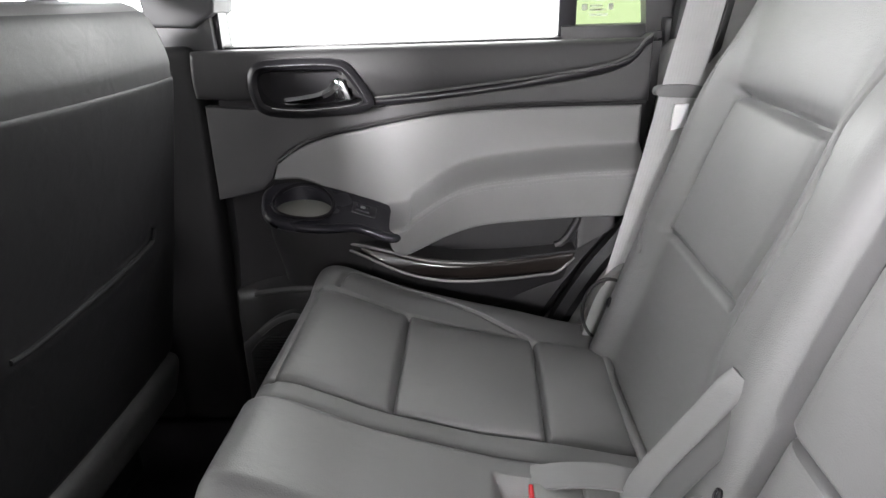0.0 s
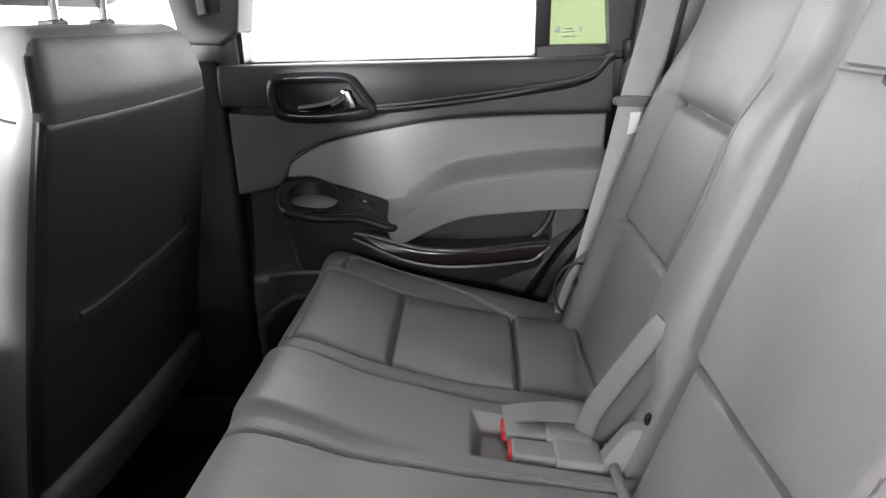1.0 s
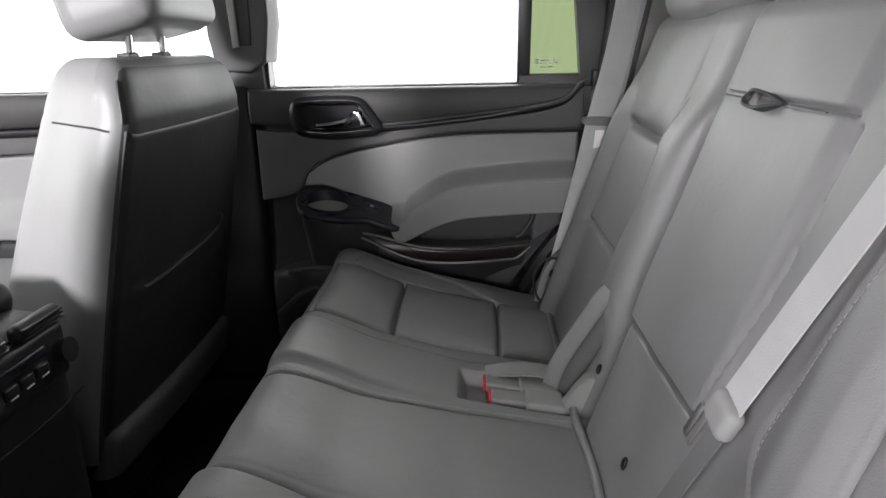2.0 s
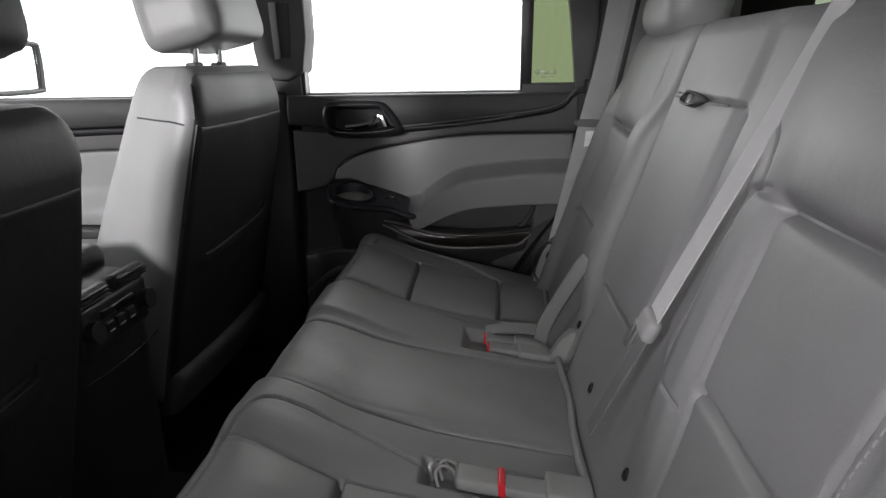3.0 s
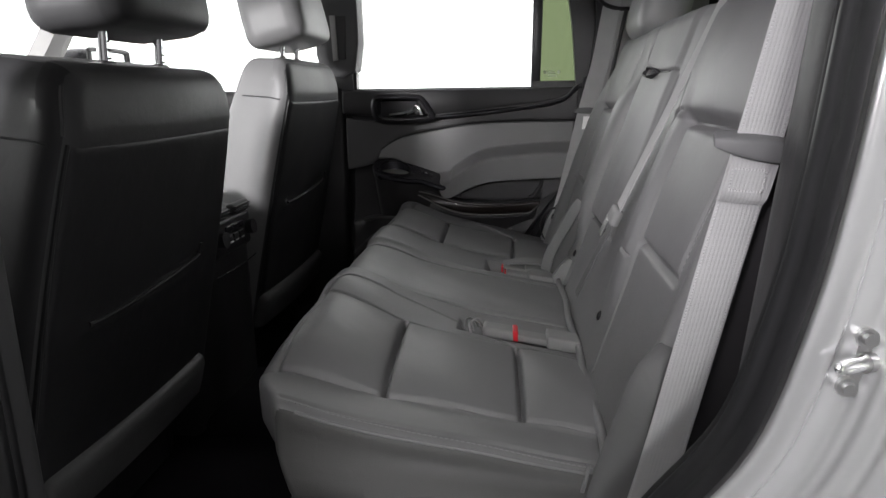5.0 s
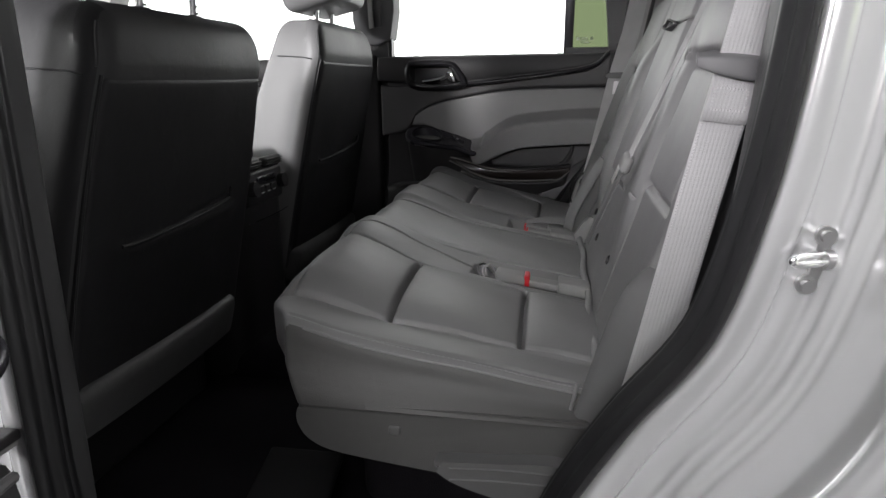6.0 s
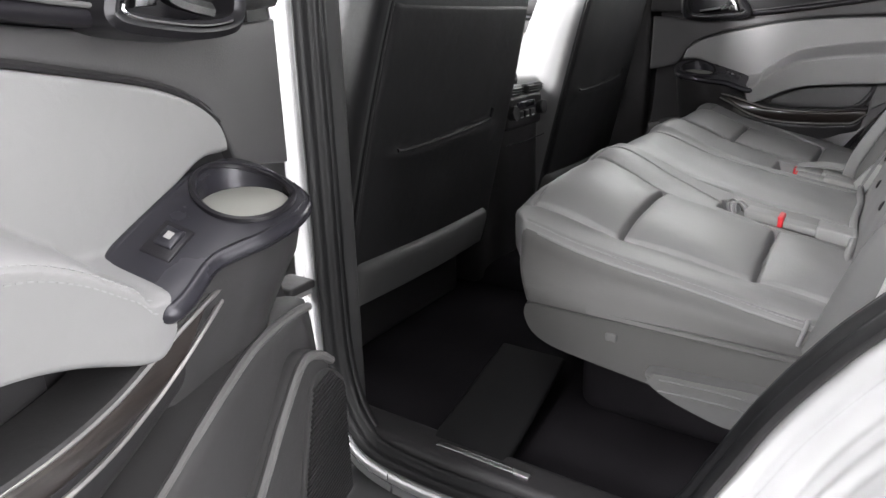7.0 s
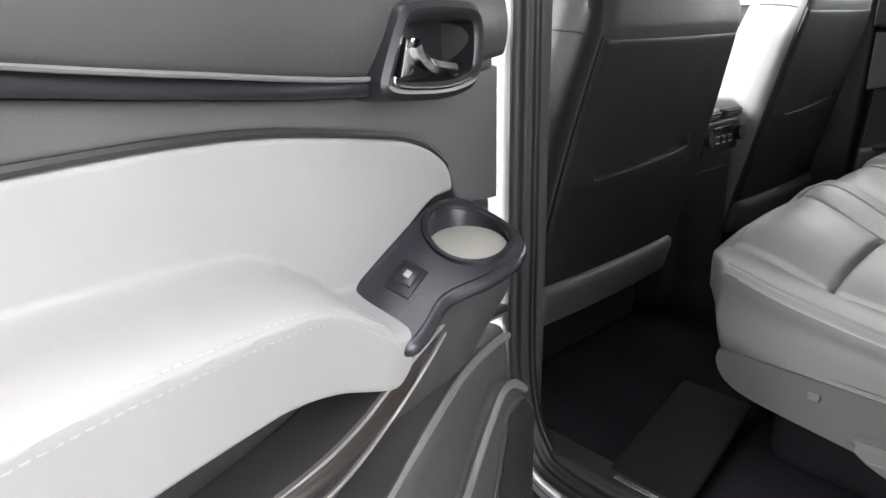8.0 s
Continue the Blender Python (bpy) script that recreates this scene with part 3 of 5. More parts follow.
        part("rib", sweep([place(x, 0.1535, zz) for x in (-0.346 + max(0, zz - 0.82) * 0.9, min(x_end, -0.2))], flat_profile(0.003, 0.0025), np.array(place(0, 1, 0)) - np.array(place(0, 0, 0))), BLACK, grille)
    # switch panel with the cup hole
    hole = [(-0.236 + 0.049 * math.cos(a), 0.116 + 0.043 * math.sin(a)) for a in np.linspace(0, 2 * math.pi, 28, endpoint=False)]
    outer = smooth_line([(-0.296, 0.072), (-0.298, 0.12), (-0.278, 0.156), (-0.238, 0.168), (-0.196, 0.159), (-0.166, 0.144), (-0.14, 0.134), (-0.098, 0.136), (-0.08, 0.13), (-0.08, 0.1), (-0.1, 0.068), (-0.2, 0.066)], 4, closed=True)
    zin = curve1([(-0.32, 1.112), (-0.25, 1.113), (-0.2, 1.103), (-0.105, 1.072), (-0.06, 1.06)])
    top = lambda x, d: float(zin(x)) - 0.36 * (d - 0.066)  # noqa: E731
    bm = bmesh.new()
    loops = []
    for loop in (outer, hole):
        vs = [bm.verts.new(place(x, d, top(x, d))) for x, d in loop]
        loops.append([bm.edges.new((a, b)) for a, b in zip(vs, vs[1:] + vs[:1])])
    bmesh.ops.triangle_fill(bm, use_beauty=True, use_dissolve=False, edges=loops[0] + loops[1])
    ext = bmesh.ops.extrude_face_region(bm, geom=list(bm.faces))
    for v in ext["geom"]:
        if isinstance(v, bmesh.types.BMVert):
            v.co.z -= 0.016
    bm.verts.index_update()
    sp = ([tuple(v.co) for v in bm.verts], [tuple(v.index for v in f.verts) for f in bm.faces])
    bm.free()
    switch_panel = part("switch_panel", sp, PANEL, door, "satin charcoal panel with a round cup hole")
    rim = [place(x, d, top(x, d) - 0.0088) for x, d in outer]
    part("panel_rim", sweep(rim, circle(0.0085, 12), (0, 0, 1), closed=True), PANEL, switch_panel)
    ring = [place(-0.236 + 0.05 * math.cos(a), 0.116 + 0.044 * math.sin(a), top(-0.236 + 0.05 * math.cos(a), 0.116 + 0.044 * math.sin(a)) + 0.001) for a in np.linspace(0, 2 * math.pi, 36, endpoint=False)]
    part("cup_rim", sweep(ring, circle(0.0035, 6), (0, 0, 1), closed=True), GLOSS, switch_panel)
    cv, cf = [], []
    prof = [(1.0, -0.002), (0.98, -0.018), (0.95, -0.032), (0.87, -0.036), (0.0, -0.037), (0.0, -0.042), (1.03, -0.042), (1.04, -0.004)]
    for s, dz in prof:
        cv += [place(-0.236 + 0.049 * s * math.cos(a), 0.116 + 0.043 * s * math.sin(a), top(-0.236, 0.115) + dz - (0.36 * 0.041 * s * math.sin(a) + 0.2 * 0.047 * s * math.cos(a)) * (1 if dz > -0.02 or dz == -0.004 else 0.4)) for a in np.linspace(0, 2 * math.pi, 28, endpoint=False)]
    for i in range(len(prof) - 1):
        cf += [(i * 28 + j, i * 28 + (j + 1) % 28, (i + 1) * 28 + (j + 1) % 28, (i + 1) * 28 + j) for j in range(28)]
    part("cup_well", (cv, cf), PANEL, switch_panel, "dark well of the cup hole")
    disc = [(-0.236 + 0.0475 * math.cos(a), 0.116 + 0.0415 * math.sin(a)) for a in np.linspace(0, 2 * math.pi, 28, endpoint=False)]
    part("cup_mat", prism(disc, lambda a, b, d: place(a, b, top(-0.236, 0.115) - 0.14 * (b - 0.115) - 0.08 * (a + 0.236) + d), -0.035, -0.014, 0.003), CUPLINER, switch_panel, "pale rubber mat in the cup hole")
    # body of the cup bulging below the panel
    bulge = smooth_line([(-0.296, 0.045), (-0.298, 0.118), (-0.278, 0.153), (-0.238, 0.165), (-0.198, 0.156), (-0.17, 0.138), (-0.145, 0.124), (-0.12, 0.10), (-0.11, 0.045)], 4, closed=True)
    bv, bf = [], []
    for dz, s, sd in ((-0.006, 1.0, 1.0), (-0.05, 0.985, 0.92), (-0.09, 0.95, 0.77), (-0.14, 0.9, 0.58), (-0.24, 0.8, 0.42), (-0.36, 0.6, 0.3)):
        for x, d in bulge:
            bv.append(place(-0.2 + (x + 0.2) * s, 0.045 + (d - 0.045) * sd, top(x, d) * (1 - min(1.0, -dz / 0.12)) + (1.09 - 0.2 * (x + 0.235)) * min(1.0, -dz / 0.12) + dz - 0.01))
    L = len(bulge)
    for i in range(5):
        bf += [(i * L + j, i * L + (j + 1) % L, (i + 1) * L + (j + 1) % L, (i + 1) * L + j) for j in range(L)]
    bf += [tuple(range(L))[::-1], tuple(range(5 * L, 6 * L))]
    part("cup_body", (bv, bf), UPPER, door, "black bulge under the cup hole", 75)
    # window switch
    on_top = lambda a, b, d: place(a, b, top(a, b) + d)  # noqa: E731
    switch = part("window_switch", prism([(-0.157, 0.086), (-0.118, 0.086), (-0.118, 0.112), (-0.157, 0.112)], on_top, -0.01, 0.0025, 0.002), GLOSS, switch_panel, "gloss black window switch")
    part("switch_rocker", prism([(-0.15, 0.092), (-0.128, 0.092), (-0.128, 0.108), (-0.15, 0.108)], on_top, 0.0, 0.0055, 0.002), PANEL, switch, "window switch rocker")
    part("switch_mark", prism([(-0.143, 0.097), (-0.135, 0.097), (-0.135, 0.103), (-0.143, 0.103)], on_top, 0.002, 0.0062, 0.0005), PILLAR, switch, "white window mark")
    # inside handle in its bezel
    normal = np.array(place(0, 1, 0)) - np.array(place(0, 0, 0))
    bez = smooth_line([(-0.298, 1.262), (-0.301, 1.29), (-0.29, 1.309), (-0.25, 1.313), (-0.19, 1.313), (-0.158, 1.309), (-0.143, 1.296), (-0.12, 1.26), (-0.12, 1.249), (-0.15, 1.243), (-0.22, 1.238), (-0.27, 1.241), (-0.29, 1.248)], 5, closed=True)
    bezel = part("handle_bezel", sweep([place(x, 0.096, z) for x, z in bez], [(-0.03, -0.009), (0.002, -0.009), (0.007, -0.004), (0.008, 0.001), (0.004, 0.007), (-0.03, 0.009)], normal, closed=True), BEZEL, door, "satin grey handle bezel")
    cxz = np.array((-0.212, 1.277))
    inner = [tuple(cxz + (np.array(p) - cxz) * 0.9) for p in bez]
    part("handle_recess", prism(inner, lambda a, b, d: place(a, d, b), 0.045, 0.062, 0.0), GLOSS, bezel)
    part("bezel_accent", sweep([place(x, 0.1025, z) for x, z in [tuple(cxz + (np.array(p) - cxz) * 0.9) for p in bez[36:58]]], circle(0.0017, 6), normal), CHROME, bezel, "thin chrome edge")
    lever = smooth_line([(-0.252, 1.256), (-0.225, 1.259), (-0.195, 1.264), (-0.175, 1.273), (-0.166, 1.284)], 5)
    part("handle_lever", sweep([place(x, 0.094 + 0.008 * i / len(lever), z) for i, (x, z) in enumerate(lever)], [(-0.004, -0.006), (0.004, -0.006), (0.006, 0.0), (0.003, 0.006), (-0.005, 0.005)], normal), CHROME, bezel, "chrome door lever")
    part("lever_mount", prism([(-0.172, 1.258), (-0.144, 1.256), (-0.156, 1.288), (-0.17, 1.289)], lambda a, b, d: place(a, d, b), 0.055, 0.1, 0.003), CHROME, bezel)
    # window frame, divider, glass
    frame_run = smooth_line([(-0.395, 1.33), (-0.392, 1.5), (-0.375, 1.66), (-0.33, 1.715), (-0.1, 1.73), (0.2, 1.725), (0.3, 1.68), (0.337, 1.56), (0.36, 1.345)], 6)
    part("window_frame", sweep([place(x, 0.02, z) for x, z in frame_run], [(-0.018, -0.03), (0.018, -0.03), (0.018, 0.03), (-0.018, 0.03)], np.array(place(0, 1, 0)) - np.array(place(0, 0, 0))), BLACK, door, "black window frame")
    part("glass_divider", prism([(0.19, 1.32), (0.219, 1.32), (0.226, 1.72), (0.195, 1.72)], lambda a, b, d: place(a, d, b), -0.012, 0.025, 0.004), GLOSS, door, "black upright between the panes")
    part("belt_seal", prism([(-0.4, 1.318), (0.2, 1.318), (0.2, 1.34), (-0.4, 1.34)], lambda a, b, d: place(a, d, b), -0.02, 0.03, 0.006), RUBBER, door)
    part("quarter_base", prism([(0.195, 1.31), (0.372, 1.31), (0.366, 1.356), (0.195, 1.356)], lambda a, b, d: place(a, d, b), -0.02, 0.03, 0.006), BLACK, door, "black surround of the fixed pane")
    # the open door's pane is out of view, smoked to weaken lamplight on the bench
    g1 = part("pane", prism([(-0.39, 1.32), (0.2, 1.32), (0.2, 1.725), (-0.3, 1.725), (-0.385, 1.62)], lambda a, b, d: place(a, d, b), -0.002, 0.002), CLEAR if clear_glass else SMOKED, door, "clear drop glass" if clear_glass else "unseen smoked drop glass that dims lamplight")
    g2 = part("pane", prism([(0.215, 1.345), (0.362, 1.345), (0.345, 1.55), (0.3, 1.69), (0.22, 1.715)], lambda a, b, d: place(a, d, b), -0.002, 0.002), GREEN, door, "green tinted fixed pane")
    g1.visible_shadow = not clear_glass
    g2.visible_shadow = not clear_glass
    # printed marks at the foot of the fixed pane
    for i, (a, b, w, h) in enumerate(((0.231, 1.378, 0.009, 0.01), (0.244, 1.377, 0.024, 0.003), (0.244, 1.383, 0.02, 0.003), (0.274, 1.378, 0.008, 0.01), (0.244, 1.369, 0.03, 0.003))):
        part("glass_print", prism([(a, b), (a + w, b), (a + w, b + h), (a, b + h)], lambda p, q, d: place(p, d, q), 0.0025, 0.0032), PRINT, g2)
    # outer skin
    skin = [(-0.41, 0.55), (0.02, 0.55), (0.10, 0.64), (0.14, 0.78), (0.2, 0.88), (0.27, 0.97), (0.34, 1.1), (0.37, 1.25), (0.385, 1.33), (-0.41, 1.33)]
    part("outer_skin", prism(skin, lambda a, b, d: place(a, d, b), -0.03, -0.09, 0.02, 3), SILVER, door, "silver painted outer skin")


PRINT = surface("pale green print", (0.45, 0.5, 0.4), 0.6, grain=900, bump=0.0)
far_door = thing("door_1", (0, 0.865, 0.62), "closed rear door with ash insert and wood strip", "car door", kind="structure")
rear_door(far_door, far_side, True)
near_door = thing("door_2", (-0.42, -0.88, 0.62), "open rear door with ash insert and cup hole", "car door", kind="structure")
rear_door(near_door, near_open, False)


# ---- rear bench ----
COVER = surface("dark grey rubber cover", (0.11, 0.11, 0.11), 0.5, spec=0.3, grain=650, bump=0.25, kind="leather", vary=0.1)
# dark side vinyl; part of the darkness is shade put into the colour
SHADED_SIDE = surface("dark grey side vinyl with shade", (0.07, 0.0695, 0.068), 0.5, spec=0.4, grain=420, bump=0.4, kind="leather", vary=0.08)
FLAP = surface("grey flap vinyl", (0.1, 0.1, 0.1), 0.5, spec=0.35, grain=650, bump=0.2, kind="leather", vary=0.07)
cushion_top = curve1([(-0.26, 0.945), (-0.235, 0.966), (-0.205, 0.982), (-0.17, 0.984), (-0.12, 0.966), (-0.06, 0.942), (0.05, 0.914), (0.14, 0.897), (0.28, 0.872), (0.32, 0.866)])


def bench_cushion(name, y0, y1, lines, crown, label, lift=0.0, recess=None, parent=None):
    """One cushion of the bench. lines: (polyline of x, y; width; depth) of its seams and tufts."""
    xc, half = 0.037, (0.2525, (y1 - y0) / 2, 0.07)

    normals = []

    def warp(P, N):
        normals.append(N)
        x, y = P[:, 0] + xc, P[:, 1] + (y0 + y1) / 2
        up = step(0.2, 0.9, N[:, 2])
        # rolled edges: front, and the outer side of the end cushions
        roll = lambda d, w, h: h * (1 - np.sqrt(1 - (1 - (d / w).clip(0, 1)) ** 2))  # noqa: E731
        top = cushion_top(x) + lift - roll(x + 0.2155, 0.034, 0.017)
        if y0 < -0.5:
            # the outer bolster falls in a straight line to the rear
            straight = np.minimum(top, 0.953 - 0.168 * (x + 0.205))
            top = top + (straight - top) * step(-0.43, -0.57, y) - roll(y - y0, 0.03, 0.015)
        if y1 > 0.7:
            top = top - roll(y1 - y, 0.03, 0.017)
        z = 0.846 + (top - 0.846) * (P[:, 2] + half[2]) / (2 * half[2])
        disp = crown(x, y) + 0.0011 * np.sin(31 * x + 9 * y + 2 * np.sin(17 * y)) * np.sin(23 * y - 8 * x)
        for line, w, dep in lines:
            disp = disp - dep * np.exp(-((seam_dist(x, y, line) / w) ** 2))
        if recess:
            rx0, rx1, ry0, ry1, rd = recess
            inside = np.minimum(np.minimum(x - rx0, rx1 - x), np.minimum(y - ry0, ry1 - y))
            disp = disp - rd * step(-0.004, 0.012, inside)
        out = P.copy()
        out[:, 0] = x + 0.022 * step(0.01, -0.07, P[:, 2]) * (N[:, 0] < 0.5) * step(0.05, -0.2, x)
        if y0 < -0.5:
            y = y - 0.03 * step(-0.5, -0.58, y) * step(0.05, -0.07, P[:, 2])
            out[:, 0] = out[:, 0] + 0.05 * step(-0.50, -0.60, y) * step(-0.05, -0.22, x)
        out[:, 1] = y
        out[:, 2] = z + up * disp
        return out

    n = (230, max(40, int((y1 - y0) / 0.003)), 5)
    v, f = rbox((0, 0, 0), half, 0.013, n, warp)
    # outward faces take the darker vinyl, with some shade in its colour
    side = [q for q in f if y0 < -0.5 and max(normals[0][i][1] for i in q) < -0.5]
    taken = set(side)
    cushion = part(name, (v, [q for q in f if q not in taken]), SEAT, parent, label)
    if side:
        part("side_panel", (v, side), SHADED_SIDE, cushion, "dark grey vinyl side panel, partly darkened for shade")
    return cushion


def puff(x, y, x0, x1, y0, y1, h):
    u, v = ((x - x0) / (x1 - x0)).clip(0, 1), ((y - y0) / (y1 - y0)).clip(0, 1)
    return h * (np.sin(np.pi * u) * np.sin(np.pi * v)).clip(0, 1) ** 0.45


def near_crown(x, y):
    out = 0.004 * np.sin(14 * y + 3 * x)
    for a, b in ((-0.19, -0.052), (-0.052, 0.138), (0.138, 0.27)):
        out = out + puff(x, y, a, b, -0.50, -0.24, 0.015)
    return out + 0.008 * step(-0.5, -0.56, y) + 0.016 * step(-0.26, -0.17, y) * step(0.1, -0.16, x)


NEAR_LINES = [
    ([(-0.052, -0.242), (-0.045, -0.495)], 0.0036, 0.016), ([(0.138, -0.235), (0.144, -0.49)], 0.0036, 0.016),
    ([(-0.20, -0.225), (-0.12, -0.235), (-0.052, -0.24), (0.14, -0.236), (0.27, -0.236)], 0.0026, 0.003),
    ([(-0.21, -0.50), (0.27, -0.49)], 0.0026, 0.006), ([(-0.2, -0.566), (0.25, -0.572)], 0.0022, 0.003),
    ([(-0.19, -0.5), (-0.195, -0.22)], 0.004, 0.004),
    ([tuple(p) for p in smooth_line([(-0.195, -0.23), (-0.175, -0.15), (-0.08, -0.14), (0.04, -0.17), (0.10, -0.21), (0.138, -0.236)], 5)], 0.0026, 0.0055),
]
FAR_LINES = [
    ([(-0.052, 0.375), (-0.055, 0.625)], 0.0036, 0.015), ([(0.136, 0.374), (0.14, 0.615)], 0.0036, 0.015),
    ([(-0.2, 0.372), (0.27, 0.372)], 0.0026, 0.006), ([(-0.2, 0.635), (0.27, 0.615)], 0.0026, 0.0055),
    ([(-0.19, 0.37), (-0.195, 0.64)], 0.004, 0.004),
    ([tuple(p) for p in smooth_line([(-0.165, 0.645), (-0.15, 0.69), (-0.08, 0.7), (0.03, 0.68), (0.1, 0.645), (0.138, 0.62)], 5)], 0.0034, 0.008),
]


def far_crown(x, y):
    out = 0.0 * x
    for a, b in ((-0.19, -0.052), (-0.052, 0.138), (0.138, 0.27)):
        out = out + puff(x, y, a, b, 0.375, 0.62, 0.014)
    return out + 0.010 * step(0.62, 0.68, y) * step(0.25, 0.05, x)


def mid_crown(x, y):
    return 0.012 * step(0.168, 0.195, y) * (0.4 + 0.6 * step(0.1, -0.16, x)) + puff(x, y, -0.22, 0.28, -0.06, 0.18, 0.006)


MID_LINES = [([(-0.24, 0.135), (0.0, 0.16), (0.28, 0.178)], 0.003, 0.008)]

bench = thing("rear_bench", (0.1, 0.06, FLOOR), "grey leather split rear bench seat with tufted cushions", "car seat")
near_cushion = bench_cushion("seat_cushion", -0.592, -0.082, NEAR_LINES, near_crown, "tufted grey leather cushion by the open door", recess=(0.035, 0.262, -0.205, -0.145, 0.022), parent=bench)
mid_cushion = bench_cushion("seat_cushion", -0.078, 0.327, MID_LINES, mid_crown, "plain grey leather middle cushion", recess=(0.07, 0.262, 0.2, 0.292, 0.024), parent=bench)
far_cushion = bench_cushion("seat_cushion", 0.331, 0.725, FAR_LINES, far_crown, "tufted grey leather cushion by the closed door", parent=bench)

# ---- backrests ----
B0, BUP, BN = np.array((0.277, 0.0, 0.958)), np.array((0.3134, 0.0, 0.9496)), np.array((-0.9496, 0.0, 0.3134))


def on_back(y, s, n):
    return tuple(B0 + s * BUP + n * BN + (0, y, 0))


def s_of(z):
    return (z - 0.958) / 0.9496


def backrest(y0, y1, lines, crown, label, s0=-0.13, s1=0.545, r=0.036, material=SEAT, name="backrest", thick=0.13, parent=bench):
    half = ((y1 - y0) / 2, (s1 - s0) / 2, thick / 2)

    def warp(P, N):
        y, s = P[:, 0] + (y0 + y1) / 2, P[:, 1] + (s0 + s1) / 2
        front = step(0.2, 0.9, N[:, 2])
        disp = crown(y, s) + 0.0009 * np.sin(27 * s + 9 * y + 2 * np.sin(15 * y)) * np.sin(21 * y - 8 * s)
        for line, w, dep in lines:
            disp = disp - dep * np.exp(-((seam_dist(y, s, line) / w) ** 2))
        n = P[:, 2] - half[2] + front * disp
        return B0 + s[:, None] * BUP + n[:, None] * BN + np.stack([0 * y, y, 0 * y], 1)

    n = (max(30, int((y1 - y0) / 0.003)), max(30, int((s1 - s0) / 0.003)), 5)
    return part(name, rbox((0, 0, 0), half, r, n, warp), material, parent, label)


def near_back_crown(y, s):
    out = puff(y, s, -0.535, -0.30, s_of(1.10), s_of(1.285), 0.005) + puff(y, s, -0.62, -0.22, s_of(1.285), s_of(1.47), 0.018)
    out = out + 0.012 * step(-0.315, -0.275, y) * step(-0.20, -0.25, y) * step(s_of(1.40), s_of(1.24), s) * step(s_of(0.95), s_of(1.08), s)
    out = out + 0.008 * step(-0.54, -0.575, y) * step(s_of(1.4), s_of(1.25), s)
    return out


Z = s_of
NB = [
    ([(-0.305, Z(1.286)), (-0.53, Z(1.282))], 0.009, 0.014), ([(-0.31, Z(1.104)), (-0.52, Z(1.102))], 0.006, 0.010),
    ([(-0.304, Z(1.282)), (-0.309, Z(1.108))], 0.003, 0.004), ([(-0.53, Z(1.284)), (-0.518, Z(1.1))], 0.003, 0.006),
    ([tuple(p) for p in smooth_line([(-0.18, Z(1.352)), (-0.23, Z(1.352)), (-0.262, Z(1.335)), (-0.27, Z(1.3)), (-0.25, Z(1.285)), (-0.24, Z(1.27)), (-0.215, Z(1.18)), (-0.2, Z(1.11)), (-0.225, Z(1.08)), (-0.29, Z(1.075))], 5)], 0.0026, 0.0035),
    ([(-0.29, Z(1.297)), (-0.245, Z(1.287))], 0.002, 0.003),
    ([(-0.305, Z(1.1)), (-0.33, Z(0.9))], 0.003, 0.004),
]
FB = [
    ([(0.32, Z(1.275)), (0.56, Z(1.282))], 0.006, 0.014), ([(0.345, Z(1.092)), (0.575, Z(1.092))], 0.005, 0.009),
    ([(0.32, Z(1.275)), (0.345, Z(1.09))], 0.004, 0.009), ([(0.555, Z(1.282)), (0.58, Z(1.09))], 0.004, 0.007),
    ([tuple(p) for p in smooth_line([(0.60, Z(1.34)), (0.615, Z(1.3)), (0.63, Z(1.2)), (0.625, Z(1.1)), (0.6, Z(1.05))], 5)], 0.0025, 0.004),
    ([(0.28, Z(1.34)), (0.265, Z(1.2)), (0.29, Z(1.05))], 0.0025, 0.004),
]
MB = [
    ([(0.176, Z(1.056)), (-0.1, Z(1.064))], 0.004, 0.02), ([(0.168, Z(1.06)), (0.16, Z(1.358)), (-0.12, Z(1.36))], 0.0026, 0.005), ([(-0.1, Z(1.066)), (-0.12, Z(1.2)), (-0.13, Z(1.35))], 0.0026, 0.005),
]


def far_back_crown(y, s):
    out = puff(y, s, 0.335, 0.565, Z(1.095), Z(1.278), 0.010) + puff(y, s, 0.3, 0.62, Z(1.29), Z(1.45), 0.012)
    out = out + 0.024 * step(0.33, 0.27, y) * step(Z(1.38), Z(1.27), s) * step(Z(0.95), Z(1.08), s)
    return out + 0.024 * step(0.56, 0.61, y) * step(Z(1.4), Z(1.25), s)


def wide_crown(y, s):
    flat = puff(y, s, -0.11, 0.165, Z(1.066), Z(1.356), 0.005) + 0.007 * step(Z(1.058), Z(1.068), s) * step(-0.13, -0.1, y)
    return near_back_crown(y, s) + flat


wide_back = backrest(-0.585, 0.188, NB + MB, wide_crown, "wide grey leather backrest section with a folding armrest")
narrow_back = backrest(0.194, 0.655, FB, far_back_crown, "narrow grey leather backrest section")


def rear_headrest(y):
    def warp(P, N):
        P = P.copy()
        P[:, 2] += 0.012 * np.cos(P[:, 1] * 9) * N[:, 2]
        return P @ np.array(Euler((0, radians(14), 0)).to_matrix()).T

    hr = thing("headrest", (0.49, y, 1.44), "grey leather headrest on the rear bench", "headrest", "rear headrests")
    part("pad", rbox((0.495, y, 1.542), (0.058, 0.125, 0.092), 0.042, (4, 10, 8), warp), SEAT, hr)
    for dy in (-0.06, 0.06):
        part("post", tube([(0.495, y + dy, 1.43), (0.495, y + dy, 1.5)], 0.005, 10), CHROME, hr)
        part("collar", rbox((0.478, y + dy, 1.468), (0.012, 0.019, 0.006), 0.005, (3, 4, 2)), CHARCOAL, hr, "dark plastic post collar")


rear_headrest(0.455)
rear_headrest(-0.395)

# piping round the near cushion's upper rim
tree = surface_of(near_cushion)
rim = []
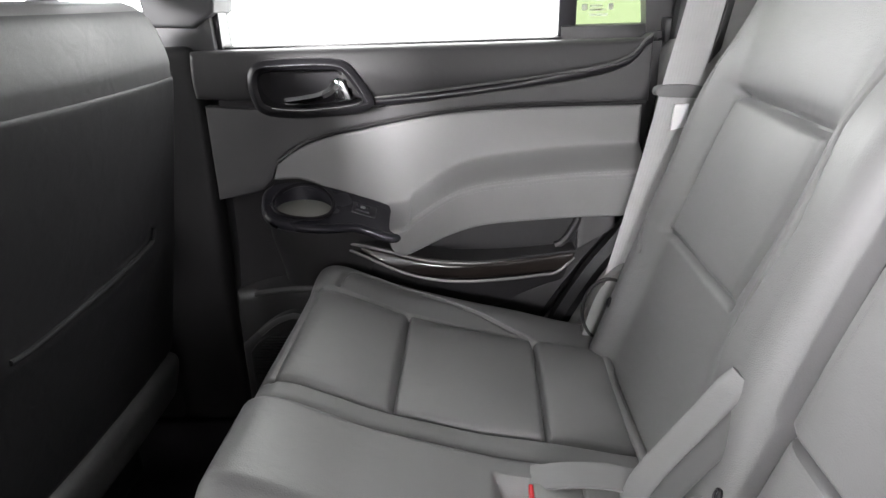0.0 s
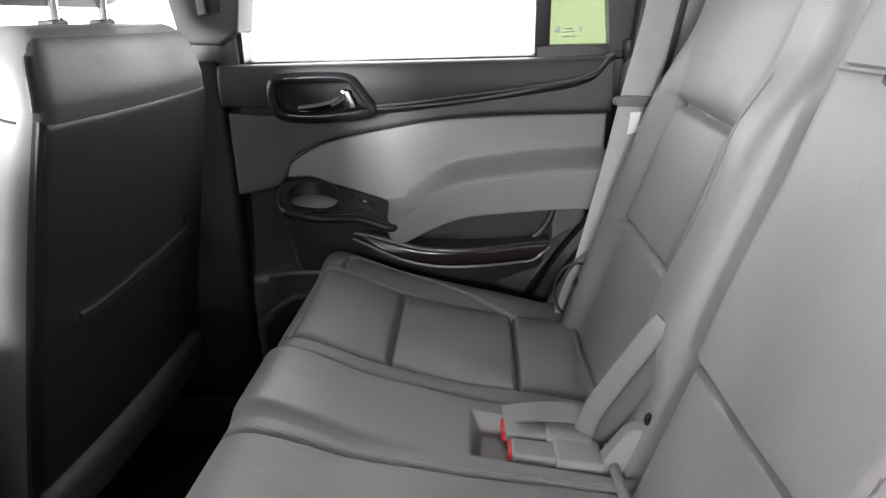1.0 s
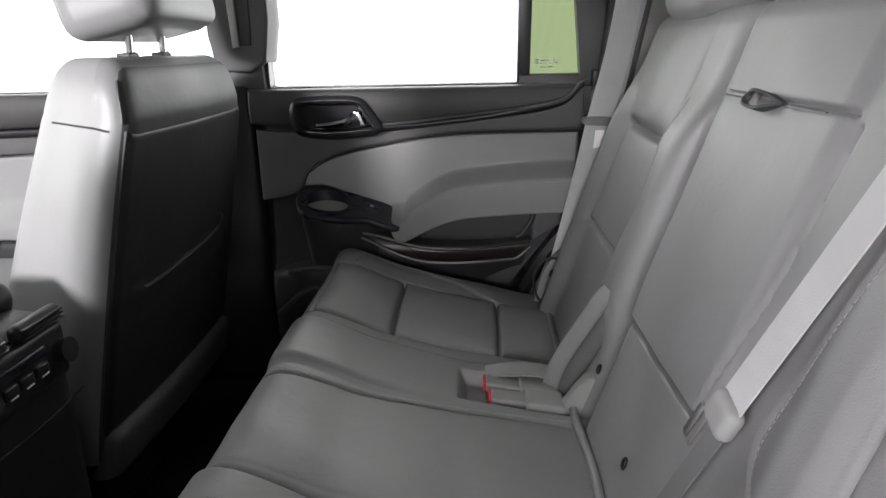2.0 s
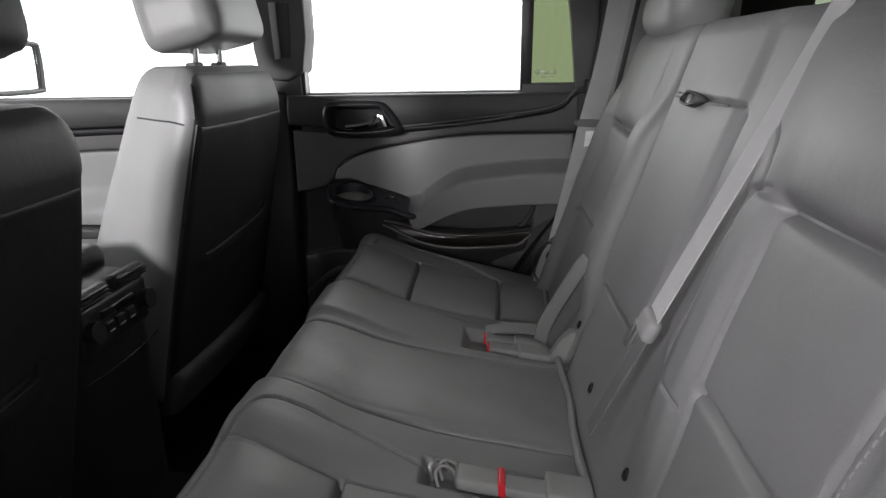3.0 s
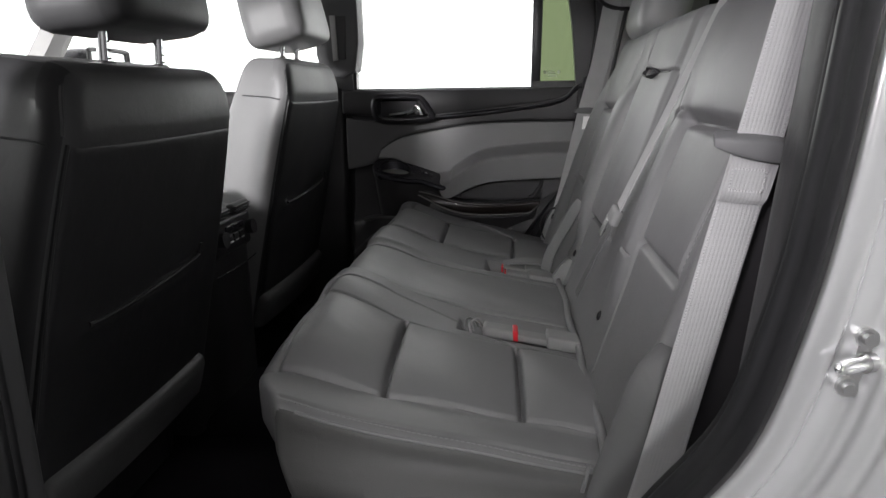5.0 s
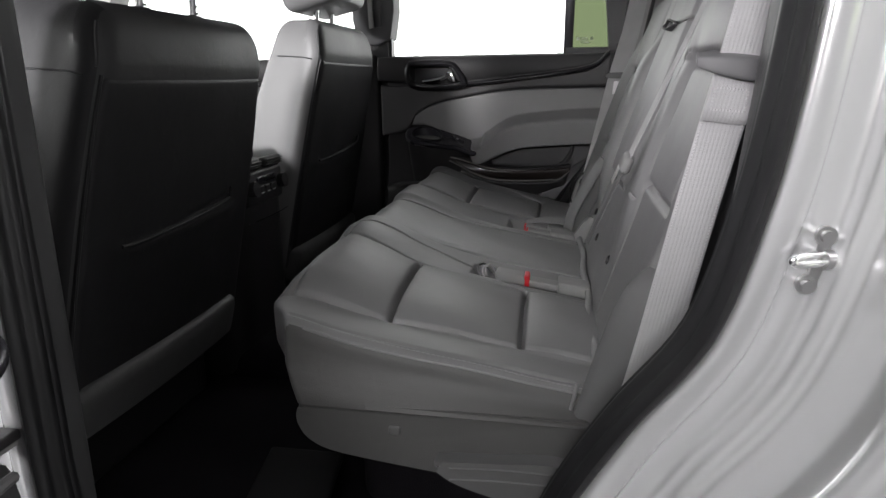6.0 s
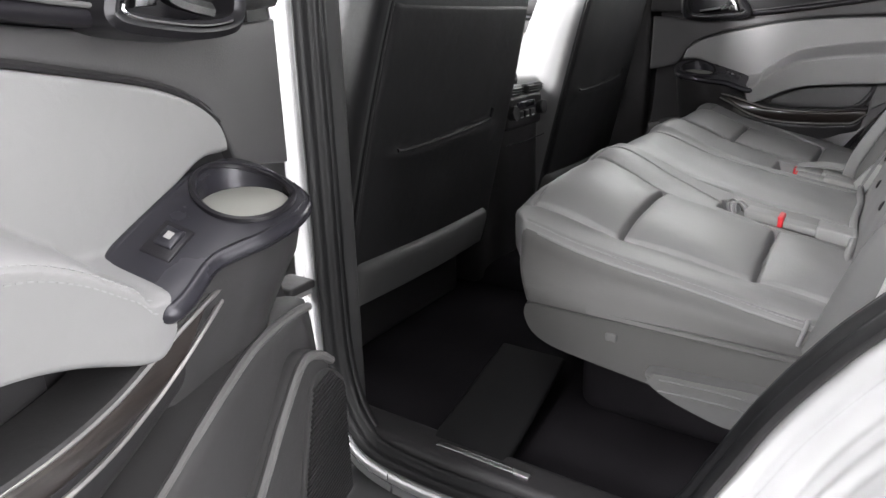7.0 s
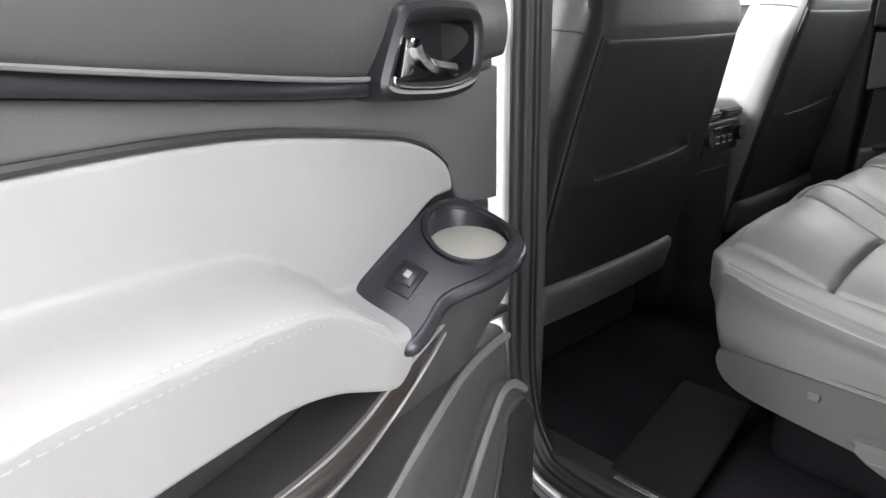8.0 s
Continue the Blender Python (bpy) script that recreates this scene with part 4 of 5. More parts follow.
for x in np.linspace(-0.14, 0.22, 40):
    hit = tree.ray_cast(Vector((x, -0.586, 1.1)), Vector((0, 0, -1)))[0]
    if hit:
        rim.append((hit.x, hit.y, hit.z - 0.0006))
part("piping", sweep(rim, circle(0.0026, 8), (0, 1, 0)), SEAT, near_cushion, "leather piping")

# stitching along the seams
cz = lambda pts: [(x, y, 0.95) for x, y in pts]  # noqa: E731
stitches(near_cushion, cz([(-0.16, -0.574), (0.24, -0.58)]), (0, 0, -1), near_cushion)
stitches(near_cushion, cz([(x, y + 0.006) for x, y in NEAR_LINES[6][0]]), (0, 0, -1), near_cushion)
stitches(near_cushion, cz([(0.15, -0.228), (0.26, -0.228)]), (0, 0, -1), near_cushion)
stitches(mid_cushion, cz([(-0.2, 0.147), (0.0, 0.168), (0.25, 0.184)]), (0, 0, -1), mid_cushion)
stitches(far_cushion, cz([(x, y + 0.006) for x, y in FAR_LINES[5][0]]), (0, 0, -1), far_cushion)
bp = lambda pts: [on_back(y, sv, 0.0) for y, sv in pts]  # noqa: E731
stitches(wide_back, bp([(-0.541, Z(1.285)), (-0.535, Z(1.2)), (-0.526, Z(1.1))]), -BN, wide_back, 0.0085, 0.0058, width=0.0015)
stitches(wide_back, bp([(y - 0.007, sv) for y, sv in NB[4][0][22:]]), -BN, wide_back)
stitches(narrow_back, bp([(y + 0.006, sv) for y, sv in FB[4][0]]), -BN, narrow_back)

# side shield under the near cushion, bench base
shield_out = smooth_line([(-0.135, 0.853), (-0.1, 0.856), (0.05, 0.857), (0.2, 0.854), (0.24, 0.85), (0.25, 0.80), (0.23, 0.765), (0.16, 0.755), (0.06, 0.766), (-0.04, 0.778), (-0.1, 0.788), (-0.13, 0.803), (-0.143, 0.824), (-0.143, 0.842)], 5, closed=True)
part("side_shield", prism([tuple(p) for p in shield_out], lambda a, b, d: (a, d, b), -0.56, -0.618, 0.007, 3), SHADED_SIDE, bench, "grey plastic side shield")
part("shield_cap", rbox((-0.01, -0.62, 0.825), (0.008, 0.0025, 0.006), 0.0024, (3, 2, 3)), FLAP, bench)
part("seat_base", box((-0.1, -0.5, FLOOR), (0.3, 0.66, 0.80), 0.03), CARPET, bench, "black bench base")
lever_run = smooth_line([(0.047, 0.796), (0.12, 0.802), (0.19, 0.806), (0.222, 0.795), (0.215, 0.765), (0.16, 0.748), (0.10, 0.76), (0.06, 0.776)], 5, closed=True)
lever = part("recline_lever", prism([tuple(p) for p in lever_run], lambda a, b, d: (a, d, b), -0.61, -0.642, 0.009, 3), FLAP, bench, "grey recline lever with ridges")
for dz in (0.0, -0.016):
    part("ridge", sweep([(x, -0.642, 0.79 + dz + 0.004 * math.sin((x - 0.06) * 18)) for x in np.linspace(0.065, 0.205, 16)], circle(0.0022, 6), (0, 0, 1)), FLAP, lever)
part("corner_welt", sweep([(0.213, -0.600, 0.862), (0.217, -0.601, 0.882), (0.220, -0.598, 0.898)], circle(0.0026, 8), (0, 1, 0)), SEAT, bench, "sewn corner welt")
boot = smooth_line([(0.322, -0.562, 1.045), (0.312, -0.576, 1.03), (0.302, -0.585, 1.01), (0.291, -0.592, 0.98), (0.281, -0.596, 0.935), (0.268, -0.60, 0.88), (0.254, -0.604, 0.82), (0.236, -0.606, 0.765), (0.21, -0.606, 0.735)], 6)
boot_grow = np.interp(np.arange(len(boot)), [0, 4, 12, 24, 40, len(boot) - 1], [0.12, 0.35, 0.55, 0.72, 0.85, 0.7])
boot_face = [(0.052 * math.cos(a) + 0.004 * math.cos(3 * a), 0.02 * math.sin(a)) for a in np.linspace(0, 2 * math.pi, 24, endpoint=False)]
part("hinge_cover", sweep(boot, boot_face, (1, 0.0, 0.25), grow=boot_grow), COVER, bench, "dark grey flexible hinge cover")

# hinge cover, belt anchor and bolts at the far and middle joints
def joint_cover(y, side):
    out = smooth_line([(0.225, 0.845), (0.228, 0.90), (0.25, 0.965), (0.29, 1.0), (0.305, 0.96), (0.30, 0.88), (0.285, 0.84)], 5, closed=True)
    cover = part("hinge_cover", prism([tuple(p) for p in out], lambda a, b, d: (a, d, b), y, y - 0.02 * side, 0.006, 2), GREY, bench, "pale grey plastic hinge cover")
    ring = [(0.262 + 0.04 * math.cos(a), y - 0.02 * side, 0.925 + 0.055 * math.sin(a)) for a in np.linspace(0.9, 4.4, 24)]
    part("cover_gap", sweep(ring, circle(0.003, 6), (0, 1, 0)), BLACK, cover)


joint_cover(0.69, 1)
foot = smooth_line([(0.222, 0.872), (0.236, 0.905), (0.262, 0.938), (0.285, 0.93), (0.292, 0.89), (0.28, 0.862)], 5, closed=True)
part("hinge_cover", prism([tuple(p) for p in foot], lambda a, b, d: (a, d, b), 0.232, 0.214, 0.006, 2), GREY, bench, "pale grey plastic hinge foot")
for y, z in ((-0.235, 0.958), (0.0, 0.942), (0.62, 0.956), (0.215, 0.955)):
    sb = s_of(z)
    c = np.array(on_back(y, sb, 0.0))
    hit = surface_of(wide_back if y < 0.19 else narrow_back).ray_cast(Vector(c + 0.1 * BN), Vector(-BN))[0]
    c = np.array(hit) if hit else c
    ring = [tuple(c + 0.005 * math.cos(a) * np.array((0, 1, 0)) + 0.0065 * math.sin(a) * BUP + 0.001 * BN) for a in np.linspace(0, 2 * math.pi, 14, endpoint=False)]
    part("bolt_hole", sweep(ring, circle(0.0022, 6), tuple(BN), closed=True), GLOSS, bench)
    part("hole_plug", (ring, [tuple(range(14))]), BLACK, bench)

# pull strap and slot above the folding armrest
def on_face(y, z, n, tree=surface_of(wide_back)):
    """A point lifted by n from the backrest's own surface."""
    c = Vector(on_back(y, Z(z), 0.0))
    hit = tree.ray_cast(c + 0.1 * Vector(BN), -Vector(BN))[0] or c
    return tuple(np.array(hit) + n * BN)


part("slot", sweep([on_face(y, 1.3555, -0.0005) for y in np.linspace(0.03, -0.085, 16)], circle(0.0018, 6), tuple(BUP)), BLACK, bench, "dark slot over the armrest")
loop = smooth_line([on_face(0.002, 1.3562, -0.003), on_face(0.02, 1.361, 0.006), on_face(0.042, 1.363, 0.012), on_face(0.056, 1.358, 0.014), on_face(0.054, 1.349, 0.012), on_face(0.036, 1.346, 0.008), on_face(0.012, 1.351, 0.003), on_face(0.002, 1.3548, -0.003)], 6)
strap = part("pull_strap", sweep(loop, [(-0.006, -0.0015), (0.006, -0.0015), (0.0065, 0.0), (0.006, 0.0015), (-0.006, 0.0015), (-0.0065, 0.0)], tuple(BN)), SEAT_CAP, bench, "folded dark grey pull strap")
part("strap_pin", tube([on_face(0.051, 1.364, 0.007), on_face(0.051, 1.347, 0.007)], 0.0042, 8), STEEL, strap)

# piping between cushions and backrest
for y0, y1 in ((-0.56, 0.66),):
    part("rear_welt", sweep([(0.246 + 0.0025 * math.sin(y * 23), y, 0.886) for y in np.linspace(y0, y1, 70)], circle(0.0065, 10), (0, 0, 1)), SEAT, bench)


def buckle(x0, y, z, tilt, label, bare=False):
    """A belt buckle lying in its recess, pointing to the front."""
    b = thing("belt_buckle", (x0 + 0.1, y, z), label, "belt buckle", "belt buckles")
    M = lambda p: (x0 + p[0], y + p[1] + tilt * p[0], z + p[2] - 0.16 * p[0])  # noqa: E731
    bx = lambda lo, hi, r: (lambda vf: ([M(p) for p in vf[0]], vf[1]))(rbox((np.array(lo) + hi) / 2, (np.array(hi, float) - lo) / 2, r, (4, 4, 3)))  # noqa: E731
    if not bare:
        part("head", bx((0.02, -0.02, -0.004), (0.078, 0.02, 0.016), 0.007), GREY, b, "grey buckle shell")
    if bare:
        part("release_button", bx((0.077, -0.0155, -0.001), (0.0825, 0.0155, 0.0135), 0.0025), RED, b, "red release button")
        part("stalk", bx((0.081, -0.018, -0.002), (0.15, 0.018, 0.015), 0.005), GREY, b)
    else:
        part("release_button", bx((0.074, -0.0195, -0.002), (0.084, 0.0195, 0.0175), 0.003), RED, b, "red release button")
        part("stalk", bx((0.08, -0.017, -0.002), (0.15, 0.017, 0.011), 0.004), GREY, b)
    part("sleeve", bx((0.135, -0.026, -0.004), (0.195, 0.026, 0.02), 0.005), GREY, b, "folded grey sleeve")
    for k, (dx, dy) in enumerate(() if bare else ((0.0, 0.006), (0.008, -0.004), (0.012, 0.01))):
        run = smooth_line([M((dx - 0.008, dy - 0.016, 0.0)), M((dx - 0.012, dy - 0.008, 0.014)), M((dx - 0.004, dy, 0.02)), M((dx + 0.006, dy + 0.008, 0.012)), M((dx + 0.012, dy + 0.012, 0.0))], 5)
        part("loop", tube(run, 0.0022, 6), PILLAR if k else STEEL, b)
    part("cable", tube(smooth_line([M((0.19, 0.01, 0.004)), M((0.205, 0.016, 0.012)), M((0.215, 0.004, 0.006)), M((0.225, -0.01, 0.01))], 5), 0.004, 6), BLACK, b)


buckle(0.058, -0.176, 0.905, 0.0, "grey buckle with red button in the near cushion")
buckle(0.037, 0.226, 0.905, 0.03, "grey buckle with red button beside the middle cushion", True)
buckle(0.030, 0.268, 0.907, 0.02, "second grey buckle lying behind the middle one", True)
tongue_strap = smooth_line([(0.11, 0.296, 0.905), (0.15, 0.292, 0.913), (0.2, 0.29, 0.912), (0.245, 0.275, 0.905), (0.265, 0.25, 0.90)], 5)
b2 = thing("belt_strap", (0.2, 0.28, 0.9), "loose grey belt strap folded into the seat gap", "belt strap")
part("webbing", sweep(tongue_strap, flat_profile(0.034, 0.003), (0.2, 1, 0.2)), SEAT, b2)
end_run = smooth_line([(0.224, 0.266, 0.89), (0.232, 0.254, 0.93), (0.25, 0.242, 0.975), (0.272, 0.231, 1.02), (0.290, 0.224, 1.055), (0.302, 0.222, 1.07)], 6)
across = np.cross(end_run[-1] - end_run[0], (-0.17, -0.7, 0.43))
across /= np.linalg.norm(across)
sleeve = [(0.0135 * math.copysign(abs(math.cos(a)) ** 0.6, math.cos(a)), 0.0042 * math.sin(a)) for a in np.linspace(0, 2 * math.pi, 20, endpoint=False)]
for off, drop in ((-0.012, 0.0), (0.0135, 0.006)):
    part("strap_end", sweep(end_run + off * across + np.array((0.0, drop, -drop)), sleeve, tuple(across)), FLAP if off > 0 else SEAT, b2, "grey strap sleeve")




# ---- front seats ----
def front_seat(yc, hy, label, dz=0.0, lean=0.0, extra=0.0, pz=0.0, hz=1.54, deep=0.0, square=0.0, tilt=-13, apart=0.0):
    seat = thing("front_seat", (-0.6, yc, FLOOR), label, "car seat", "front seats")
    wide = curve1([(-0.36, 0.255), (-0.25, 0.262), (-0.05, 0.258), (0.1, 0.25), (0.22, 0.238), (0.28, 0.226), (0.325, 0.205), (0.4, 0.19)])
    H = 0.325
    c = np.array((-0.436 - 0.08 + 0.2 * dz, yc, 1.085 + dz))
    M = np.array(Euler((0, radians(11.8), 0)).to_matrix())
    bow = lambda y: 0.012 * np.cos(y * 5) - 0.006  # noqa: E731

    norms = []

    def warp(P, N):
        norms.append(N)
        out = P.copy()
        t = (P[:, 2] + H) / (2 * H)
        slim = 1 - 0.22 * step(0.06, -0.09, P[:, 0])
        out[:, 1] = P[:, 1] / 0.25 * (wide(P[:, 2]) + extra * step(-0.2, 0.1, P[:, 2])) * slim + lean * P[:, 2]
        out[:, 1] += square * step(0.19, 0.31, P[:, 2]) * step(0.0, 0.2, P[:, 1])
        out[:, 2] -= 0.14 * (0.03 - P[:, 0]).clip(0, 1) * step(0.45, 0.8, t)
        out[:, 0] = 0.08 + (P[:, 0] - 0.08) * (1.55 - 0.62 * t) - 0.03 * step(0.86, 1.03, t) * (P[:, 0] > 0.03)
        out[:, 0] -= deep * step(0.03, -0.06, P[:, 0]) * step(0.3, 0.9, t)
        rear = step(0.2, 0.9, N[:, 0])
        out[:, 0] += rear * bow(out[:, 1])
        g = np.abs(P[:, 2] - 0.24)
        out -= (0.0012 * np.exp(-((g / 0.003) ** 2)))[:, None] * N
        return out

    v, f = rbox((0, 0, 0), (0.08, 0.25, H), 0.03, (10, 34, 90), warp)
    rear = [q for q in f if min(norms[0][i][0] for i in q) > 0.6]
    outer = [q for q in f if min(norms[0][i][1] * (1 if yc > 0 else -1) for i in q) > 0.25 and q not in set(rear)]
    kept = set(rear) | set(outer)
    v0, f0 = [tuple(p) for p in v @ M.T + c], [tuple(q) for q in f]
    # the driver's leather and the outer side are darkened: shade held in colour
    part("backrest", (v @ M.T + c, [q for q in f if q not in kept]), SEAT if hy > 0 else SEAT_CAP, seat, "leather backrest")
    part("rear_cover", (v @ M.T + c, rear), SEAT_CAP, seat, "rear leather cover, charcoal with shade in it")
    part("outer_side", (v @ M.T + c, outer), SEAT_DARK, seat, "outer side, shade put in as dark vinyl")
    tf = lambda x, y, z: c + M @ np.array((x, y, z))  # noqa: E731

    def shell(P, N):
        out = P.copy()
        z = P[:, 2] - 0.008
        out[:, 1] = P[:, 1] / 0.25 * (wide(z) + extra * step(-0.2, 0.1, z) - 0.011) + lean * z
        out[:, 0] += bow(out[:, 1])
        g = seam_dist(out[:, 1], z, [(-0.17, pz - 0.045), (-0.13, pz - 0.05), (0.14, pz - 0.03), (0.15, pz - 0.015)])
        out[:, 0] -= 0.0035 * np.exp(-((g / 0.005) ** 2)) * step(0.2, 0.9, N[:, 0])
        out[:, 0] += 0.006 * step(0.07, 0.0, g) * step(pz - 0.03, pz - 0.06, z) * step(0.2, 0.9, N[:, 0])
        return out

    v, f = rbox((0, 0, -0.0), (0.012, 0.25, 0.243), 0.011, (3, 60, 70), shell)
    part("back_panel", (v @ M.T + c + M @ np.array((0.070, 0, -0.008)), f), SEAT_DARK, seat, "dark grey vinyl back panel")
    lip = smooth_line([(-0.175, pz - 0.05), (-0.14, pz - 0.052), (0.0, pz - 0.045), (0.13, pz - 0.035), (0.145, pz - 0.025), (0.147, pz - 0.01)], 6)
    part("pocket_edge", sweep([tf(0.0855 + float(bow(y)), y, z) for y, z in lip], circle(0.0035, 8), (0, 0, 1)), SEAT_DARK, seat, "pocket edge welt")
    for side in (-1, 1):
        run = [tf(0.074, side * (float(wide(z)) + extra * float(step(-0.2, 0.1, np.array(z))) - 0.0115) + lean * z, z) for z in np.linspace(-0.25, 0.235, 40)]
        part("edge_welt", sweep(run, circle(0.003, 6), (1, 0, 0)), SEAT_DARK, seat)
        cap = [tf(0.07 - 0.03 * float(step(0.86, 1.03, np.array((z + H) / (2 * H)))), side * (float(wide(z)) + extra * float(step(-0.2, 0.1, np.array(z))) - 0.006) + lean * z, z) for z in np.linspace(0.245, 0.3, 12)]
        part("cap_welt", sweep(cap, circle(0.0026, 6), (1, 0, 0)), SEAT_CAP, seat)

    side_tree = BVHTree.FromPolygons([Vector(p) for p in v0], f0)
    for side in (-1, 1):
        seam = []
        for x in np.linspace(0.055, -0.05, 16):
            a, b = Vector(tf(x, side * 0.5, 0.232 - 0.14 * max(0.03 - x, 0))), Vector(tf(x, 0, 0.232 - 0.14 * max(0.03 - x, 0)))
            hit = side_tree.ray_cast(a, (b - a).normalized())[0]
            if hit:
                seam.append(tuple(hit))
        if len(seam) > 4:
            part("side_seam", sweep(seam, circle(0.0017, 6), (0, 0, 1)), SEAT_DARK, seat)

    def flap(P, N):
        out = P.copy()
        out[:, 0] += bow(P[:, 1]) + 0.02 * np.sin((P[:, 2] + 0.05) * 20) * 0.3 - 0.02 * step(-0.03, -0.055, P[:, 2])
        return out

    v, f = rbox((0, 0, 0), (0.02, 0.25 - 0.36 * lean, 0.05), 0.018, (3, 24, 8), flap)
    part("lower_flap", (v @ M.T + c + M @ np.array((0.072, -0.4 * lean, -0.285 - 0.9 * dz)), f), FLAP, seat, "grey lower flap")
    part("seat_cushion", rbox((-0.80, yc, 0.90), (0.27, 0.25, 0.09), 0.05, (8, 8, 4)), SEAT, seat)
    part("seat_base", box((-1.0, yc - 0.2, FLOOR), (-0.55, yc + 0.2, 0.82), 0.02), BLACK, seat)

    def hwarp(P, N):
        out = P.copy()
        out[:, 1] *= 1 - 0.16 * step(-0.02, 0.1, P[:, 2])
        out[:, 0] += 0.010 * np.cos(P[:, 1] * 8) * (N[:, 0] > 0.2)
        seam = np.abs(P[:, 0] - 0.052)
        out -= (0.0035 * np.exp(-((seam / 0.0035) ** 2)) * step(0.3, 0.6, np.hypot(N[:, 1], N[:, 2])))[:, None] * N
        return out @ np.array(Euler((0, radians(tilt), 0)).to_matrix()).T

    # the driver's headrest takes the shaded charcoal too
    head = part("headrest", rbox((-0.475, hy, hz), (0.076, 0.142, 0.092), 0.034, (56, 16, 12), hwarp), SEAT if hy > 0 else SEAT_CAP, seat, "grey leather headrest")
    for dy in (-0.06 - apart, 0.06 + apart):
        part("post", tube([(-0.47, hy + dy, hz - 0.165), (-0.462, hy + dy, hz - 0.04)], 0.0075, 12), CHROME, head, "notched chrome post")
        part("collar", rbox((-0.469, hy + dy, 1.402 + dz), (0.012, 0.017, 0.004), 0.0035, (3, 3, 2)), BLACK, head)
        for k in range(3):
            part("notch", rbox((-0.4625, hy + dy + 0.0045, hz - 0.128 + k * 0.012), (0.0045, 0.0028, 0.0018), 0.0008, (2, 2, 2)), BLACK, head)
    return seat


front_seat(0.455, 0.475, "grey leather front passenger seat with dark back", 0.015, pz=0.03, hz=1.538)
front_seat(-0.35, -0.288, "leather driver's seat coloured charcoal for shade, with dark back and pocket", -0.025, 0.05, 0.004, 0.04, 1.512, 0.07, 0.028, -6, 0.018)

# ---- console ----
console = thing("centre_console", (-0.6, 0.035, FLOOR), "black centre console with rear vents and controls", "console")
part("console_body", rbox((-0.73, 0.035, 0.84), (0.235, 0.13, 0.25), 0.05, (10, 10, 10), lambda P, N: P + np.stack([0.02 * np.cos(P[:, 1] * 9) * (N[:, 0] > 0.3), 0 * P[:, 1], 0 * P[:, 1]], 1)), BLACK, console)
part("armrest_lid", rbox((-0.775, 0.035, 1.098), (0.23, 0.125, 0.03), 0.028, (8, 8, 3)), BLACK, console, "black padded lid")
face = part("control_panel", rbox((-0.482, 0.035, 1.035), (0.012, 0.095, 0.04), 0.011, (3, 6, 4)), BLACK, console, "gloss black rear control panel")
for y in (-0.04, 0.11):
    knob = part("knob", tube([(-0.475, y, 1.035), (-0.455, y, 1.038)], 0.017, 20), BLACK, face)
    part("knob_ring", sweep([(-0.458, y + 0.017 * math.cos(a), 1.037 + 0.017 * math.sin(a)) for a in np.linspace(0, 2 * math.pi, 20, endpoint=False)], circle(0.0012, 6), (1, 0, 0), closed=True), BEZEL, knob, "satin knob ring")
for y in (0.005, 0.035, 0.065):
    bt = part("button", rbox((-0.468, y, 1.03), (0.004, 0.012, 0.008), 0.003, (2, 3, 3)), BLACK, face)
    part("button_mark", rbox((-0.4636, y, 1.023), (0.0006, 0.007, 0.0012), 0.0005, (2, 2, 2)), WHITE, bt)
part("display", rbox((-0.469, 0.035, 1.052), (0.003, 0.045, 0.007), 0.0025, (2, 3, 3)), PANEL, face)
part("drawer_line", sweep([(-0.474 + 0.015 * math.cos((y - 0.035) * 9) - 0.003, y, 0.965) for y in np.linspace(-0.07, 0.14, 16)], circle(0.001, 6), (0, 0, 1)), PANEL, console, "thin drawer line")
for y in (-0.02, 0.09):
    vent = part("air_vent", rbox((-0.482, y, 1.085), (0.01, 0.045, 0.012), 0.008, (3, 4, 3)), BLACK, console)
    for k in range(3):
        part("slat", rbox((-0.471, y, 1.079 + k * 0.006), (0.003, 0.04, 0.0012), 0.001, (2, 2, 2)), BLACK, vent)

# ---- belts ----
near_belt = thing("seat_belt", (0.3, -0.615, 0.9), "pale grey seat belt hanging beside the open door", "seat belt", "seat belts")
run = [(0.456, -0.62, 1.72), (0.390, -0.615, 1.375), (0.371, -0.615, 1.28), (0.344, -0.615, 1.15), (0.302, -0.617, 0.94), (0.278, -0.62, 0.84), (0.268, -0.62, 0.80)]
web = part("webbing", sweep(smooth_line(run, 8), [(-0.0235, -0.0006), (-0.021, -0.0012), (0.021, -0.0012), (0.0235, -0.0006), (0.0235, 0.0006), (0.021, 0.0012), (-0.021, 0.0012), (-0.0235, 0.0006)], (1, 0.1, 0)), BELT, near_belt)
for e in (-0.021, 0.021):
    stitches(web, [(x + e, -0.62, z + 30 * abs(e % 0.01) * 0.01) for x, y, z in run], (0, 1, 0), web, 0.0036, 0.002, width=0.0014, thread=THREAD)
fold = smooth_line([(0.368, -0.6165, 1.262), (0.3665, -0.6195, 1.255), (0.363, -0.6195, 1.238), (0.359, -0.6195, 1.224), (0.3575, -0.6165, 1.217)], 4)
loop_part = part("folded_stitch_loop", sweep(fold, flat_profile(0.0475, 0.005), (1, 0.1, 0)), BELT, near_belt, "sewn fold of the webbing")
corner = [(-0.017, 0.012), (0.017, 0.009), (0.014, -0.013), (-0.02, -0.010), (-0.017, 0.012)]
stitches(loop_part, [(0.3625 + a, -0.65, 1.24 + b) for a, b in corner], (0, 1, 0), loop_part, 0.0032, 0.0024, width=0.0022, thread=THREAD)
